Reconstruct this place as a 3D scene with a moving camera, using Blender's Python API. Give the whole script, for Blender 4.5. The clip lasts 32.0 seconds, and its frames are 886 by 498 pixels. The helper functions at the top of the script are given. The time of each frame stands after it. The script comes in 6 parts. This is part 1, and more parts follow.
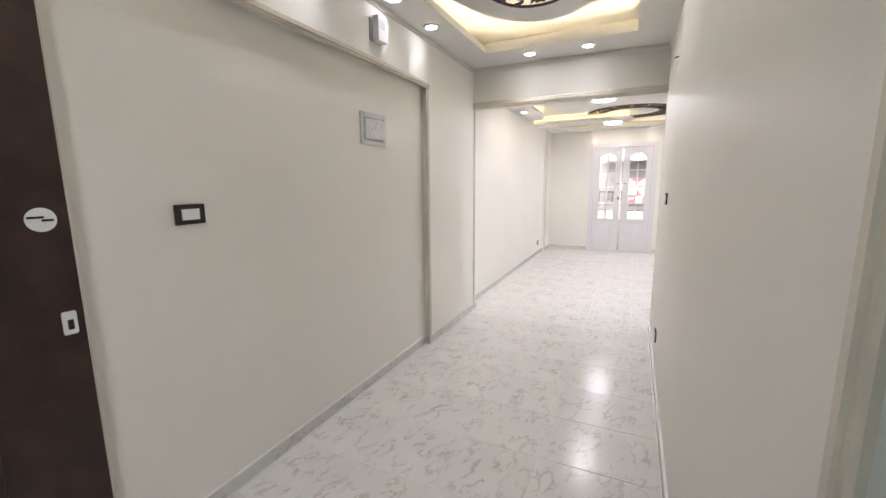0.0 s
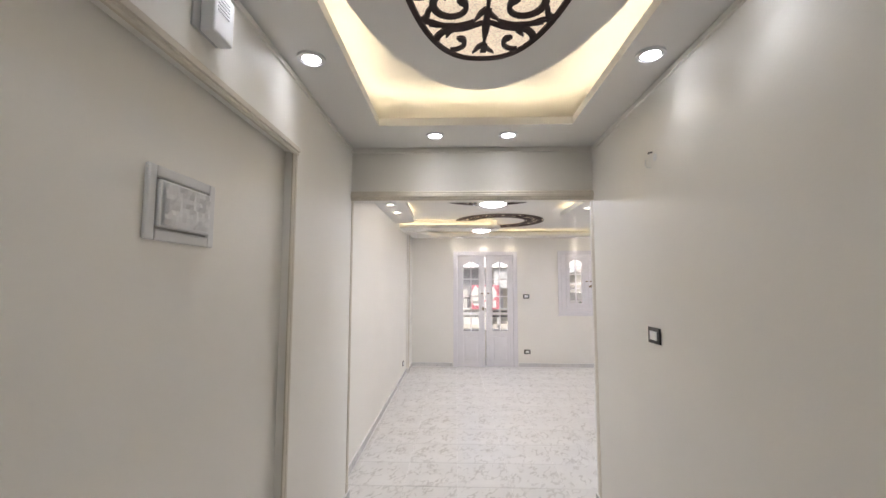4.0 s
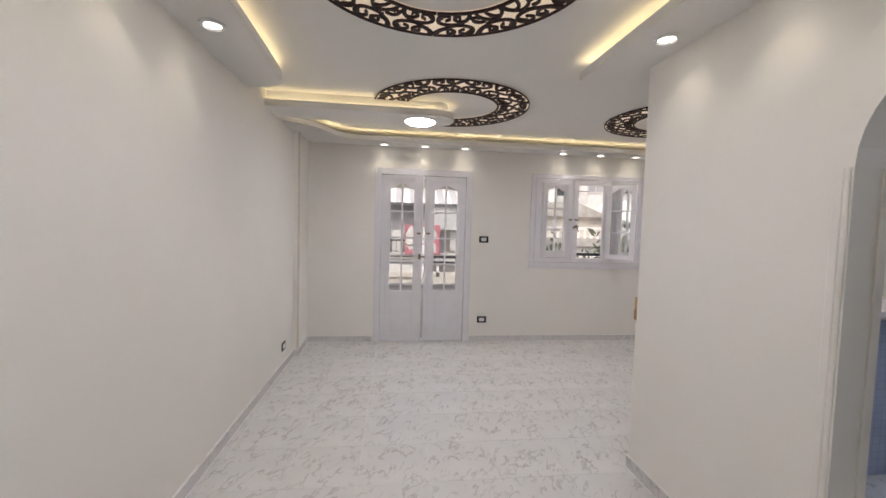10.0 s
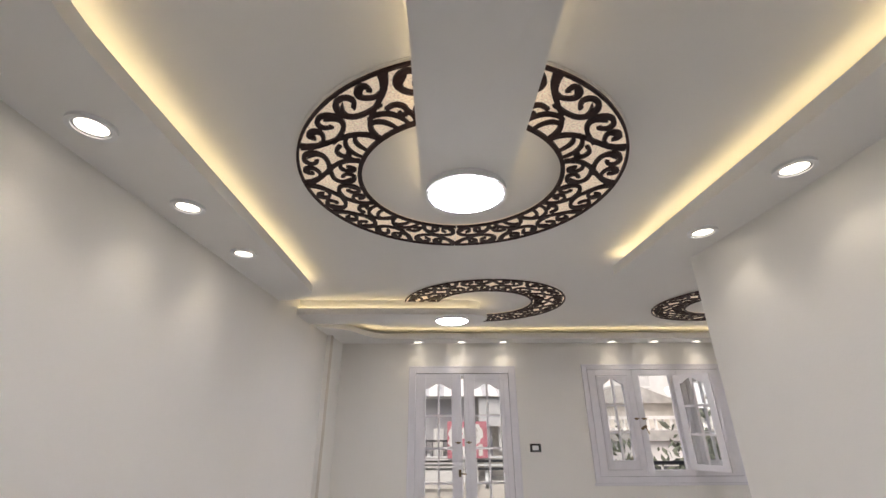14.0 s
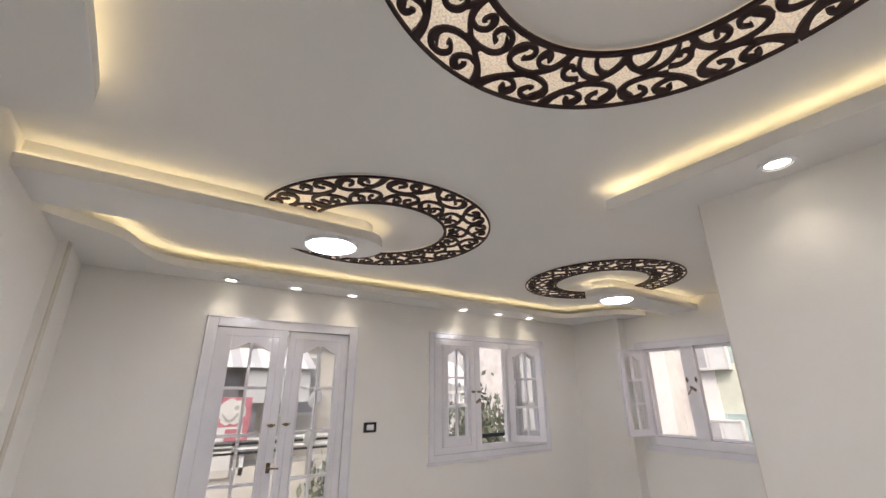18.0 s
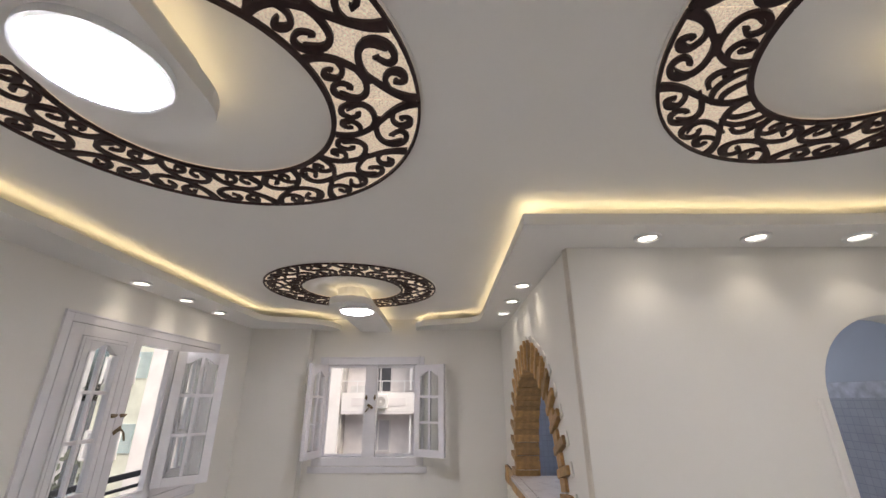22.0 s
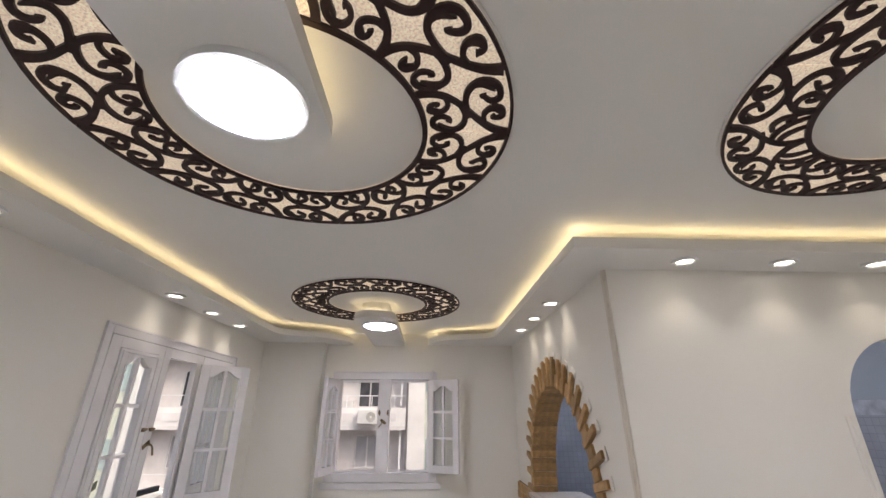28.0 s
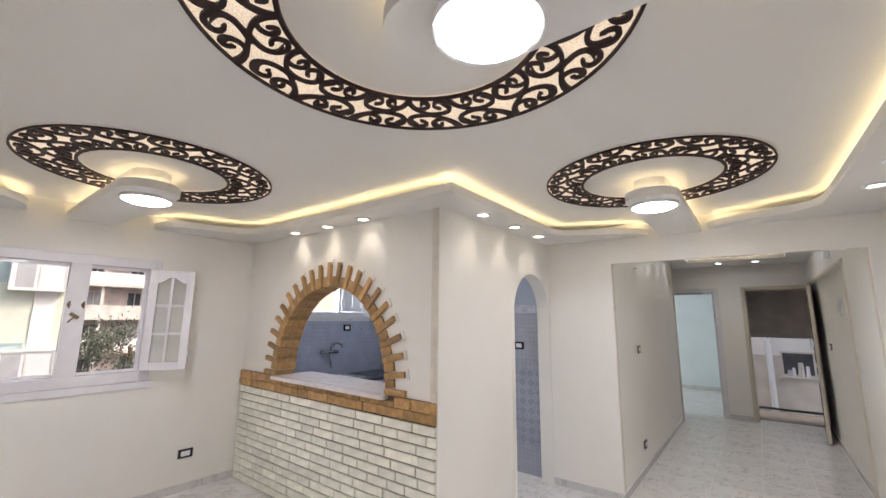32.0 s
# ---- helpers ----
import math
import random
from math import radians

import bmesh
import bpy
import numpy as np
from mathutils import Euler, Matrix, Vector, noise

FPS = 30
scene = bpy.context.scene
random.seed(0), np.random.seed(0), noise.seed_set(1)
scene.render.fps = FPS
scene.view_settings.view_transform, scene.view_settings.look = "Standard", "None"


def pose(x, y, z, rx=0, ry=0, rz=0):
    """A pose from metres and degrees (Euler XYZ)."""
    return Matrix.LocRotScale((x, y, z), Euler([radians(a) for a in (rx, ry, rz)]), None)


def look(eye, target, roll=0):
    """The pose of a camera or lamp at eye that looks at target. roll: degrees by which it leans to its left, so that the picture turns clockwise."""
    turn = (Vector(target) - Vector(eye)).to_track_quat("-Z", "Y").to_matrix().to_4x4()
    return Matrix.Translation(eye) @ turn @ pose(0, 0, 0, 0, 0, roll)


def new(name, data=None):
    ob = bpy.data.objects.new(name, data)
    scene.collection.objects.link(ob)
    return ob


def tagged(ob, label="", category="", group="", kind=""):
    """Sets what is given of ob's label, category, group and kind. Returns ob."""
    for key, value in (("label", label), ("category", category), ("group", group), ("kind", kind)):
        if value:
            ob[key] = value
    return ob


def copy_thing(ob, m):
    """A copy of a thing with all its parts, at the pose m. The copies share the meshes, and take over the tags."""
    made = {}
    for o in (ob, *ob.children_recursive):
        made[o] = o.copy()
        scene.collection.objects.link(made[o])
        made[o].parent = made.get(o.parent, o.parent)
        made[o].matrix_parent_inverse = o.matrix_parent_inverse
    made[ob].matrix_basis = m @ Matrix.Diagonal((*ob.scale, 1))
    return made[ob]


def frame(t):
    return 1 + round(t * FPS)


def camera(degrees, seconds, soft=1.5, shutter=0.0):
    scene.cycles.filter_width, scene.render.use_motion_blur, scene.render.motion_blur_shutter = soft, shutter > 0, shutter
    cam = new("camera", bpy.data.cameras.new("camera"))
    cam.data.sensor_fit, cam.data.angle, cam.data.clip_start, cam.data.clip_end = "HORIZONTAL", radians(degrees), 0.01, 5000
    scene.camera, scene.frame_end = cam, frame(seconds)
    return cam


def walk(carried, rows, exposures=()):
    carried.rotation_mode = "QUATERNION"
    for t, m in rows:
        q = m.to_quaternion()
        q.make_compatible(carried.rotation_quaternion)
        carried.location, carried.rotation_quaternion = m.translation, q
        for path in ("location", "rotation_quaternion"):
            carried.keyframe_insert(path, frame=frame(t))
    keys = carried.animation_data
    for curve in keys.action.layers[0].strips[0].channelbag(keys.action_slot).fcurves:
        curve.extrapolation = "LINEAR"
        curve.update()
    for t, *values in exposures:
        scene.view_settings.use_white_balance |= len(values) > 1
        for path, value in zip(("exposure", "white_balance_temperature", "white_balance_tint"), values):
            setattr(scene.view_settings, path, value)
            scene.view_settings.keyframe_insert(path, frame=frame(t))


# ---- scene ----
cam = camera(95.5, 32.0)
PATH = [
    (0, (0.068, 0.239, 1.446), (-0.774, 2.024, 1.12), -0.5),
    (0.5, (-0.027, 0.407, 1.403), (-0.644, 2.275, 1.041), -0.5),
    (1, (-0.127, 0.621, 1.416), (-0.7, 2.498, 1.03), 0.1),
    (1.5, (-0.299, 0.755, 1.398), (-0.628, 2.693, 1.029), 0.3),
    (2, (-0.513, 0.856, 1.407), (-0.58, 2.806, 0.971), -0.2),
    (2.5, (-0.602, 1.019, 1.357), (-0.709, 2.938, 0.806), 0.4),
    (3, (-0.61, 1.214, 1.407), (-0.787, 3.157, 0.966), 1.4),
    (3.5, (-0.64, 1.322, 1.481), (-0.803, 3.308, 1.306), 1.8),
    (4, (-0.737, 1.429, 1.584), (-0.801, 3.421, 1.753), 0.1),
    (4.5, (-0.78, 1.494, 1.633), (-0.794, 3.466, 1.967), -0.6),
    (6.5, (-0.72, 2.365, 1.613), (-0.637, 4.318, 2.037), 0.3),
    (7, (-0.608, 2.652, 1.588), (-0.569, 4.62, 1.942), -0.0),
    (7.5, (-0.547, 2.885, 1.569), (-0.48, 4.869, 1.813), 0.1),
    (8, (-0.592, 3.17, 1.522), (-0.463, 5.16, 1.677), 0.4),
    (8.5, (-0.551, 3.442, 1.488), (-0.451, 5.438, 1.552), 0.5),
    (9, (-0.447, 3.699, 1.479), (-0.376, 5.695, 1.382), 1.3),
    (9.5, (-0.467, 3.923, 1.437), (-0.367, 5.912, 1.246), 2.2),
    (10, (-0.547, 4.15, 1.481), (-0.302, 6.132, 1.371), 1.6),
    (10.5, (-0.561, 4.234, 1.534), (-0.38, 6.22, 1.688), 0.6),
    (11, (-0.488, 4.3, 1.608), (-0.389, 6.229, 2.125), 0.8),
    (11.5, (-0.448, 4.327, 1.649), (-0.371, 6.202, 2.341), 0.4),
    (12, (-0.48, 4.338, 1.681), (-0.362, 6.166, 2.482), -0.6),
    (12.5, (-0.473, 4.33, 1.69), (-0.364, 6.11, 2.595), -0.7),
    (13, (-0.464, 4.321, 1.696), (-0.339, 6.07, 2.658), -0.7),
    (13.5, (-0.434, 4.332, 1.688), (-0.364, 6.106, 2.609), -0.0),
    (14, (-0.442, 4.376, 1.663), (-0.421, 6.224, 2.428), -0.3),
    (14.5, (-0.501, 4.465, 1.629), (-0.423, 6.339, 2.323), 0.5),
    (16.5, (-0.769, 5.14, 1.661), (-0.407, 6.989, 2.331), 0.9),
    (17, (-0.915, 5.33, 1.667), (-0.238, 7.073, 2.377), -0.4),
    (17.5, (-1.099, 5.529, 1.64), (-0.132, 7.148, 2.305), -0.2),
    (18, (-1.03, 5.693, 1.637), (0.035, 7.251, 2.3), -0.3),
    (18.5, (-1.048, 5.946, 1.643), (0.231, 7.333, 2.307), -0.4),
    (19, (-1.082, 6.133, 1.642), (0.414, 7.272, 2.324), 0.8),
    (19.5, (-1.163, 6.321, 1.669), (0.513, 7.188, 2.333), 0.2),
    (20, (-1.155, 6.459, 1.636), (0.572, 7.24, 2.272), 1.9),
    (20.5, (-1.071, 6.649, 1.672), (0.669, 7.342, 2.373), -0.5),
    (21, (-1.039, 6.815, 1.671), (0.758, 7.323, 2.388), 1.1),
    (21.5, (-1.028, 6.996, 1.714), (0.844, 7.154, 2.399), -0.2),
    (22, (-1.04, 7.082, 1.72), (0.835, 7.09, 2.416), -0.2),
    (22.5, (-1.064, 7.118, 1.717), (0.804, 7.124, 2.431), -0.2),
    (23, (-1.106, 7.152, 1.717), (0.731, 7.389, 2.472), -1.2),
    (23.5, (-1.16, 7.151, 1.73), (0.612, 7.596, 2.545), -1.3),
    (24, (-1.249, 7.135, 1.71), (0.388, 7.851, 2.61), 0.3),
    (24.5, (-1.27, 7.078, 1.727), (0.232, 8.02, 2.653), 1.0),
    (26.5, (-1.329, 7.036, 1.719), (-0.079, 8.249, 2.7), 0.9),
    (27, (-1.262, 7.14, 1.707), (0.334, 7.935, 2.614), 1.8),
    (27.5, (-1.196, 7.246, 1.748), (0.58, 7.598, 2.6), 0.6),
    (28, (-1.121, 7.407, 1.717), (0.728, 7.347, 2.476), 0.1),
    (28.5, (-0.979, 7.521, 1.656), (0.911, 7.305, 2.275), 1.8),
    (29, (-0.776, 7.647, 1.654), (1.14, 7.484, 2.204), -0.4),
    (29.5, (-0.692, 7.883, 1.639), (1.202, 7.429, 2.094), 0.2),
    (30, (-0.677, 8.015, 1.665), (1.13, 7.236, 2.019), 0.5),
    (30.5, (-0.769, 8.206, 1.656), (0.944, 7.217, 1.95), 2.5),
    (31, (-0.835, 8.312, 1.653), (0.812, 7.205, 1.901), 2.0),
    (31.5, (-0.804, 8.532, 1.636), (0.717, 7.281, 1.983), 1.9),
    (32, (-0.833, 8.709, 1.66), (0.372, 7.149, 1.994), 0.6),
]
EXPOSURES = [(0, 3.04), (1, 2.78), (2, 2.74), (4, 2.68), (7, 2.40), (9, 2.12), (11, 2.05), (13, 1.98), (17, 2.12), (18.5, 2.07), (20, 1.98), (24, 1.98), (27, 2.06), (28, 2.0), (29, 2.22), (30, 2.32), (31, 2.23), (32, 2.5)]
walk(cam, [(t, look(eye, target, roll)) for t, eye, target, roll in PATH], EXPOSURES)

# ---- world, sun, exposure ----
world = bpy.data.worlds.new("world")
scene.world = world
world.use_nodes = True
wn = world.node_tree
sky = wn.nodes.new("ShaderNodeTexSky")
sky.sky_type, sky.sun_disc = "NISHITA", False
sky.sun_elevation, sky.sun_rotation, sky.air_density, sky.dust_density = radians(50), radians(225), 1.0, 7.0
wn.nodes["Background"].inputs["Strength"].default_value = 0.055
wn.links.new(sky.outputs[0], wn.nodes["Background"].inputs["Color"])
sun = new("sun", bpy.data.lights.new("sun", "SUN"))
sun.data.energy, sun.data.angle, sun.data.color = 0.4, radians(12), (1.0, 0.97, 0.93)
sun.matrix_world = pose(0, 0, 40, 40, 0, -45)


def window_light(name, m, w, h, watts, color):
    """Daylight at a window's opening."""
    l = bpy.data.lights.new(name, "AREA")
    l.shape, l.size, l.size_y, l.energy, l.color = "RECTANGLE", w, h, watts, color
    o = new(name, l)
    o.matrix_world = m
    return o


window_light("kitchen_window_light", pose(3.74, 5.20, 2.0, 0, 90, 0), 0.55, 0.8, 7.0, (0.80, 0.88, 1.0))
window_light("bedroom_window_light", pose(3.05, -1.9, 1.6, 0, 90, 0), 1.1, 1.3, 5.5, (0.93, 0.98, 1.0))

# lamp strengths
LAMP, SPOT_WARM, SPOT_COOL, STRIP, STRIP_HALL = 16.0, 1.8, 7.5, 2.1, 4.2
BEAM_WARM, BEAM_COOL = 0.60, 1.15
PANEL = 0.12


# ---- materials ----
def mat(name, base, rough=0.5, metal=0.0, vary=0.06, scale=3.0, bump=0.0, bump_scale=120.0, spec=0.5, rand=0.0, coat=0.0):
    m = bpy.data.materials.new(name)
    m.use_nodes = True
    nt = m.node_tree
    b = nt.nodes["Principled BSDF"]
    b.inputs["Roughness"].default_value, b.inputs["Metallic"].default_value = rough, metal
    b.inputs["Specular IOR Level"].default_value = spec
    b.inputs["Coat Weight"].default_value = coat
    tc = nt.nodes.new("ShaderNodeTexCoord")
    n1 = nt.nodes.new("ShaderNodeTexNoise")
    n1.inputs["Scale"].default_value, n1.inputs["Detail"].default_value = scale, 6
    nt.links.new(tc.outputs["Object"], n1.inputs["Vector"])
    ramp = nt.nodes.new("ShaderNodeMapRange")
    ramp.inputs["From Min"].default_value, ramp.inputs["From Max"].default_value = 0.3, 0.7
    ramp.inputs["To Min"].default_value, ramp.inputs["To Max"].default_value = 1 - vary, 1 + vary
    nt.links.new(n1.outputs["Fac"], ramp.inputs["Value"])
    val = ramp.outputs[0]
    if rand:
        oi = nt.nodes.new("ShaderNodeObjectInfo")
        r2 = nt.nodes.new("ShaderNodeMapRange")
        r2.inputs["To Min"].default_value, r2.inputs["To Max"].default_value = 1 - rand, 1 + rand
        nt.links.new(oi.outputs["Random"], r2.inputs["Value"])
        mu = nt.nodes.new("ShaderNodeMath")
        mu.operation = "MULTIPLY"
        nt.links.new(val, mu.inputs[0])
        nt.links.new(r2.outputs[0], mu.inputs[1])
        val = mu.outputs[0]
    mix = nt.nodes.new("ShaderNodeVectorMath")
    mix.operation = "SCALE"
    mix.inputs[0].default_value = base
    nt.links.new(val, mix.inputs["Scale"])
    nt.links.new(mix.outputs[0], b.inputs["Base Color"])
    if bump:
        n2 = nt.nodes.new("ShaderNodeTexNoise")
        n2.inputs["Scale"].default_value, n2.inputs["Detail"].default_value = bump_scale, 4
        nt.links.new(tc.outputs["Object"], n2.inputs["Vector"])
        bp = nt.nodes.new("ShaderNodeBump")
        bp.inputs["Strength"].default_value, bp.inputs["Distance"].default_value = bump, 0.004
        nt.links.new(n2.outputs["Fac"], bp.inputs["Height"])
        nt.links.new(bp.outputs[0], b.inputs["Normal"])
    return m


def glow(name, color, strength):
    m = bpy.data.materials.new(name)
    m.use_nodes = True
    nt = m.node_tree
    nt.nodes.remove(nt.nodes["Principled BSDF"])
    e = nt.nodes.new("ShaderNodeEmission")
    e.inputs["Color"].default_value, e.inputs["Strength"].default_value = (*color, 1), strength
    nt.links.new(e.outputs[0], nt.nodes["Material Output"].inputs["Surface"])
    return m


def glass_mat(name):
    m = bpy.data.materials.new(name)
    m.use_nodes = True
    nt = m.node_tree
    nt.nodes.remove(nt.nodes["Principled BSDF"])
    tr, gl, mx, fr = (nt.nodes.new("ShaderNode" + k) for k in ("BsdfTransparent", "BsdfGlossy", "MixShader", "LayerWeight"))
    po, ma = nt.nodes.new("ShaderNodeMath"), nt.nodes.new("ShaderNodeMath")
    po.operation, po.inputs[1].default_value = "POWER", 5.0
    ma.operation, ma.inputs[1].default_value, ma.inputs[2].default_value = "MULTIPLY_ADD", 0.8, 0.03
    gl.inputs["Roughness"].default_value = 0.02
    tr.inputs["Color"].default_value = (0.96, 0.97, 0.97, 1)
    nt.links.new(fr.outputs["Facing"], po.inputs[0])
    nt.links.new(po.outputs[0], ma.inputs[0])
    nt.links.new(ma.outputs[0], mx.inputs[0])
    nt.links.new(tr.outputs[0], mx.inputs[1])
    nt.links.new(gl.outputs[0], mx.inputs[2])
    nt.links.new(mx.outputs[0], nt.nodes["Material Output"].inputs["Surface"])
    return m


def marble_tile(name, base, vein, size, rough=0.1):
    """Printed ceramic tile: pale ground with a clump of branching grey veins in each tile."""
    m = mat(name, base, rough=rough, vary=0.05, scale=2.2, spec=0.15)
    nt = m.node_tree
    b = nt.nodes["Principled BSDF"]
    old = b.inputs["Base Color"].links[0].from_socket
    tc = nt.nodes.new("ShaderNodeTexCoord")
    oi = nt.nodes.new("ShaderNodeObjectInfo")
    mp = nt.nodes.new("ShaderNodeMapping")
    mp.vector_type = "TEXTURE"
    mp.inputs["Rotation"].default_value = (0, 0, radians(-24))
    mp.inputs["Scale"].default_value = (0.5, 1.1, 1.0)
    nt.links.new(tc.outputs["Object"], mp.inputs["Vector"])
    wob = nt.nodes.new("ShaderNodeTexNoise")
    wob.noise_dimensions = "4D"
    wob.inputs["Scale"].default_value, wob.inputs["Detail"].default_value, wob.inputs["Roughness"].default_value = 8.5, 2.2, 0.55
    nt.links.new(mp.outputs[0], wob.inputs["Vector"])
    pick = nt.nodes.new("ShaderNodeMath")
    pick.operation, pick.inputs[1].default_value = "MULTIPLY", 2.5
    nt.links.new(oi.outputs["Random"], pick.inputs[0])
    nt.links.new(pick.outputs[0], wob.inputs["W"])
    # a vein runs where the noise crosses its middle value
    sub = nt.nodes.new("ShaderNodeMath")
    sub.operation, sub.inputs[1].default_value = "SUBTRACT", 0.5
    nt.links.new(wob.outputs["Fac"], sub.inputs[0])
    ab = nt.nodes.new("ShaderNodeMath")
    ab.operation = "ABSOLUTE"
    nt.links.new(sub.outputs[0], ab.inputs[0])
    line = nt.nodes.new("ShaderNodeMapRange")
    line.inputs["From Min"].default_value, line.inputs["From Max"].default_value = 0.012, 0.045
    line.inputs["To Min"].default_value, line.inputs["To Max"].default_value = 1, 0
    nt.links.new(ab.outputs[0], line.inputs["Value"])
    where = nt.nodes.new("ShaderNodeTexNoise")
    where.noise_dimensions = "4D"
    where.inputs["Scale"].default_value, where.inputs["Detail"].default_value = 9.0, 1
    nt.links.new(tc.outputs["Object"], where.inputs["Vector"])
    nt.links.new(pick.outputs[0], where.inputs["W"])
    wm = nt.nodes.new("ShaderNodeMapRange")
    wm.inputs["From Min"].default_value, wm.inputs["From Max"].default_value = 0.44, 0.56
    nt.links.new(where.outputs["Fac"], wm.inputs["Value"])
    mul = nt.nodes.new("ShaderNodeMath")
    mul.operation = "MULTIPLY"
    nt.links.new(line.outputs[0], mul.inputs[0])
    nt.links.new(wm.outputs[0], mul.inputs[1])
    # the clump sits round the middle of the tile
    ln = nt.nodes.new("ShaderNodeVectorMath")
    ln.operation = "LENGTH"
    nt.links.new(tc.outputs["Object"], ln.inputs[0])
    rad = nt.nodes.new("ShaderNodeMapRange")
    rad.inputs["From Min"].default_value, rad.inputs["From Max"].default_value = 0.10, 0.26
    rad.inputs["To Min"].default_value, rad.inputs["To Max"].default_value = 1.0, 0.55
    nt.links.new(ln.outputs["Value"], rad.inputs["Value"])
    mul3 = nt.nodes.new("ShaderNodeMath")
    mul3.operation = "MULTIPLY"
    nt.links.new(mul.outputs[0], mul3.inputs[0])
    nt.links.new(rad.outputs[0], mul3.inputs[1])
    mul = mul3
    mul2 = nt.nodes.new("ShaderNodeMath")
    mul2.operation, mul2.inputs[1].default_value = "MULTIPLY", 0.58
    nt.links.new(mul.outputs[0], mul2.inputs[0])
    mx = nt.nodes.new("ShaderNodeMix")
    mx.data_type = "RGBA"
    mx.inputs["B"].default_value = (*vein, 1)
    nt.links.new(mul2.outputs[0], mx.inputs["Factor"])
    nt.links.new(old, mx.inputs["A"])
    nt.links.new(mx.outputs["Result"], b.inputs["Base Color"])
    return m


def glitter_mat(name):
    m = mat(name, (0.86, 0.70, 0.53), rough=0.3, vary=0.32, scale=150, spec=0.6)
    nt = m.node_tree
    b = nt.nodes["Principled BSDF"]
    tc = nt.nodes.new("ShaderNodeTexCoord")
    vo = nt.nodes.new("ShaderNodeTexVoronoi")
    vo.inputs["Scale"].default_value = 260
    nt.links.new(tc.outputs["Object"], vo.inputs["Vector"])
    bp = nt.nodes.new("ShaderNodeBump")
    bp.inputs["Strength"].default_value, bp.inputs["Distance"].default_value = 0.7, 0.003
    nt.links.new(vo.outputs["Distance"], bp.inputs["Height"])
    nt.links.new(bp.outputs[0], b.inputs["Normal"])
    # the panel also gives off a weak glow in its own colour
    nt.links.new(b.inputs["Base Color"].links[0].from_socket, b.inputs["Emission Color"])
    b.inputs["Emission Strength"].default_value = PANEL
    return m


def wall_tile_mat(name, motif=True):
    """Glazed kitchen wall tiles, pale blue, with fine joints and a patterned band."""
    m = mat(name, (0.41, 0.42, 0.475) if motif else (0.46, 0.50, 0.62), rough=0.18, vary=0.08, scale=6)
    nt = m.node_tree
    b = nt.nodes["Principled BSDF"]
    old = b.inputs["Base Color"].links[0].from_socket
    tc = nt.nodes.new("ShaderNodeTexCoord")
    sp = nt.nodes.new("ShaderNodeSeparateXYZ")
    nt.links.new(tc.outputs["Object"], sp.inputs[0])
    ad = nt.nodes.new("ShaderNodeMath")
    ad.operation = "ADD"
    nt.links.new(sp.outputs[0], ad.inputs[0])
    nt.links.new(sp.outputs[1], ad.inputs[1])
    co = nt.nodes.new("ShaderNodeCombineXYZ")
    nt.links.new(ad.outputs[0], co.inputs[0])
    nt.links.new(sp.outputs[2], co.inputs[1])
    br = nt.nodes.new("ShaderNodeTexBrick")
    br.offset = 0.0
    br.inputs["Scale"].default_value, br.inputs["Brick Width"].default_value, br.inputs["Row Height"].default_value = 1, 0.05, 0.05
    br.inputs["Mortar Size"].default_value = 0.0025
    br.inputs["Color1"].default_value, br.inputs["Color2"].default_value, br.inputs["Mortar"].default_value = (1, 1, 1, 1), (0.93, 0.93, 0.95, 1), (0.8, 0.8, 0.84, 1)
    nt.links.new(co.outputs[0], br.inputs["Vector"])
    mx = nt.nodes.new("ShaderNodeMix")
    mx.data_type, mx.blend_type = "RGBA", "MULTIPLY"
    mx.inputs["Factor"].default_value = 1
    nt.links.new(old, mx.inputs["A"])
    nt.links.new(br.outputs["Color"], mx.inputs["B"])

    def op(kind, a, c=None):
        n = nt.nodes.new("ShaderNodeMath")
        n.operation = kind
        for i, v in enumerate((a, c)):
            if v is None:
                continue
            if isinstance(v, (int, float)):
                n.inputs[i].default_value = v
            else:
                nt.links.new(v, n.inputs[i])
        return n.outputs[0]
    if not motif:
        nt.links.new(mx.outputs["Result"], b.inputs["Base Color"])
        return m
    u = op("SUBTRACT", op("FRACT", op("MULTIPLY", ad.outputs[0], 10.0)), 0.5)
    v = op("SUBTRACT", op("FRACT", op("MULTIPLY", sp.outputs[2], 10.0)), 0.5)
    d = op("SQRT", op("ADD", op("MULTIPLY", u, u), op("MULTIPLY", v, v)))
    ring = op("MULTIPLY", op("LESS_THAN", d, 0.34), op("GREATER_THAN", d, 0.12))
    band = op("MULTIPLY", op("GREATER_THAN", sp.outputs[2], 0.3), op("LESS_THAN", sp.outputs[2], 1.1))
    mx2 = nt.nodes.new("ShaderNodeMix")
    mx2.data_type, mx2.blend_type = "RGBA", "MULTIPLY"
    mx2.inputs["B"].default_value = (0.80, 0.81, 0.86, 1)
    nt.links.new(op("MULTIPLY", ring, band), mx2.inputs["Factor"])
    nt.links.new(mx.outputs["Result"], mx2.inputs["A"])
    nt.links.new(mx2.outputs["Result"], b.inputs["Base Color"])
    return m


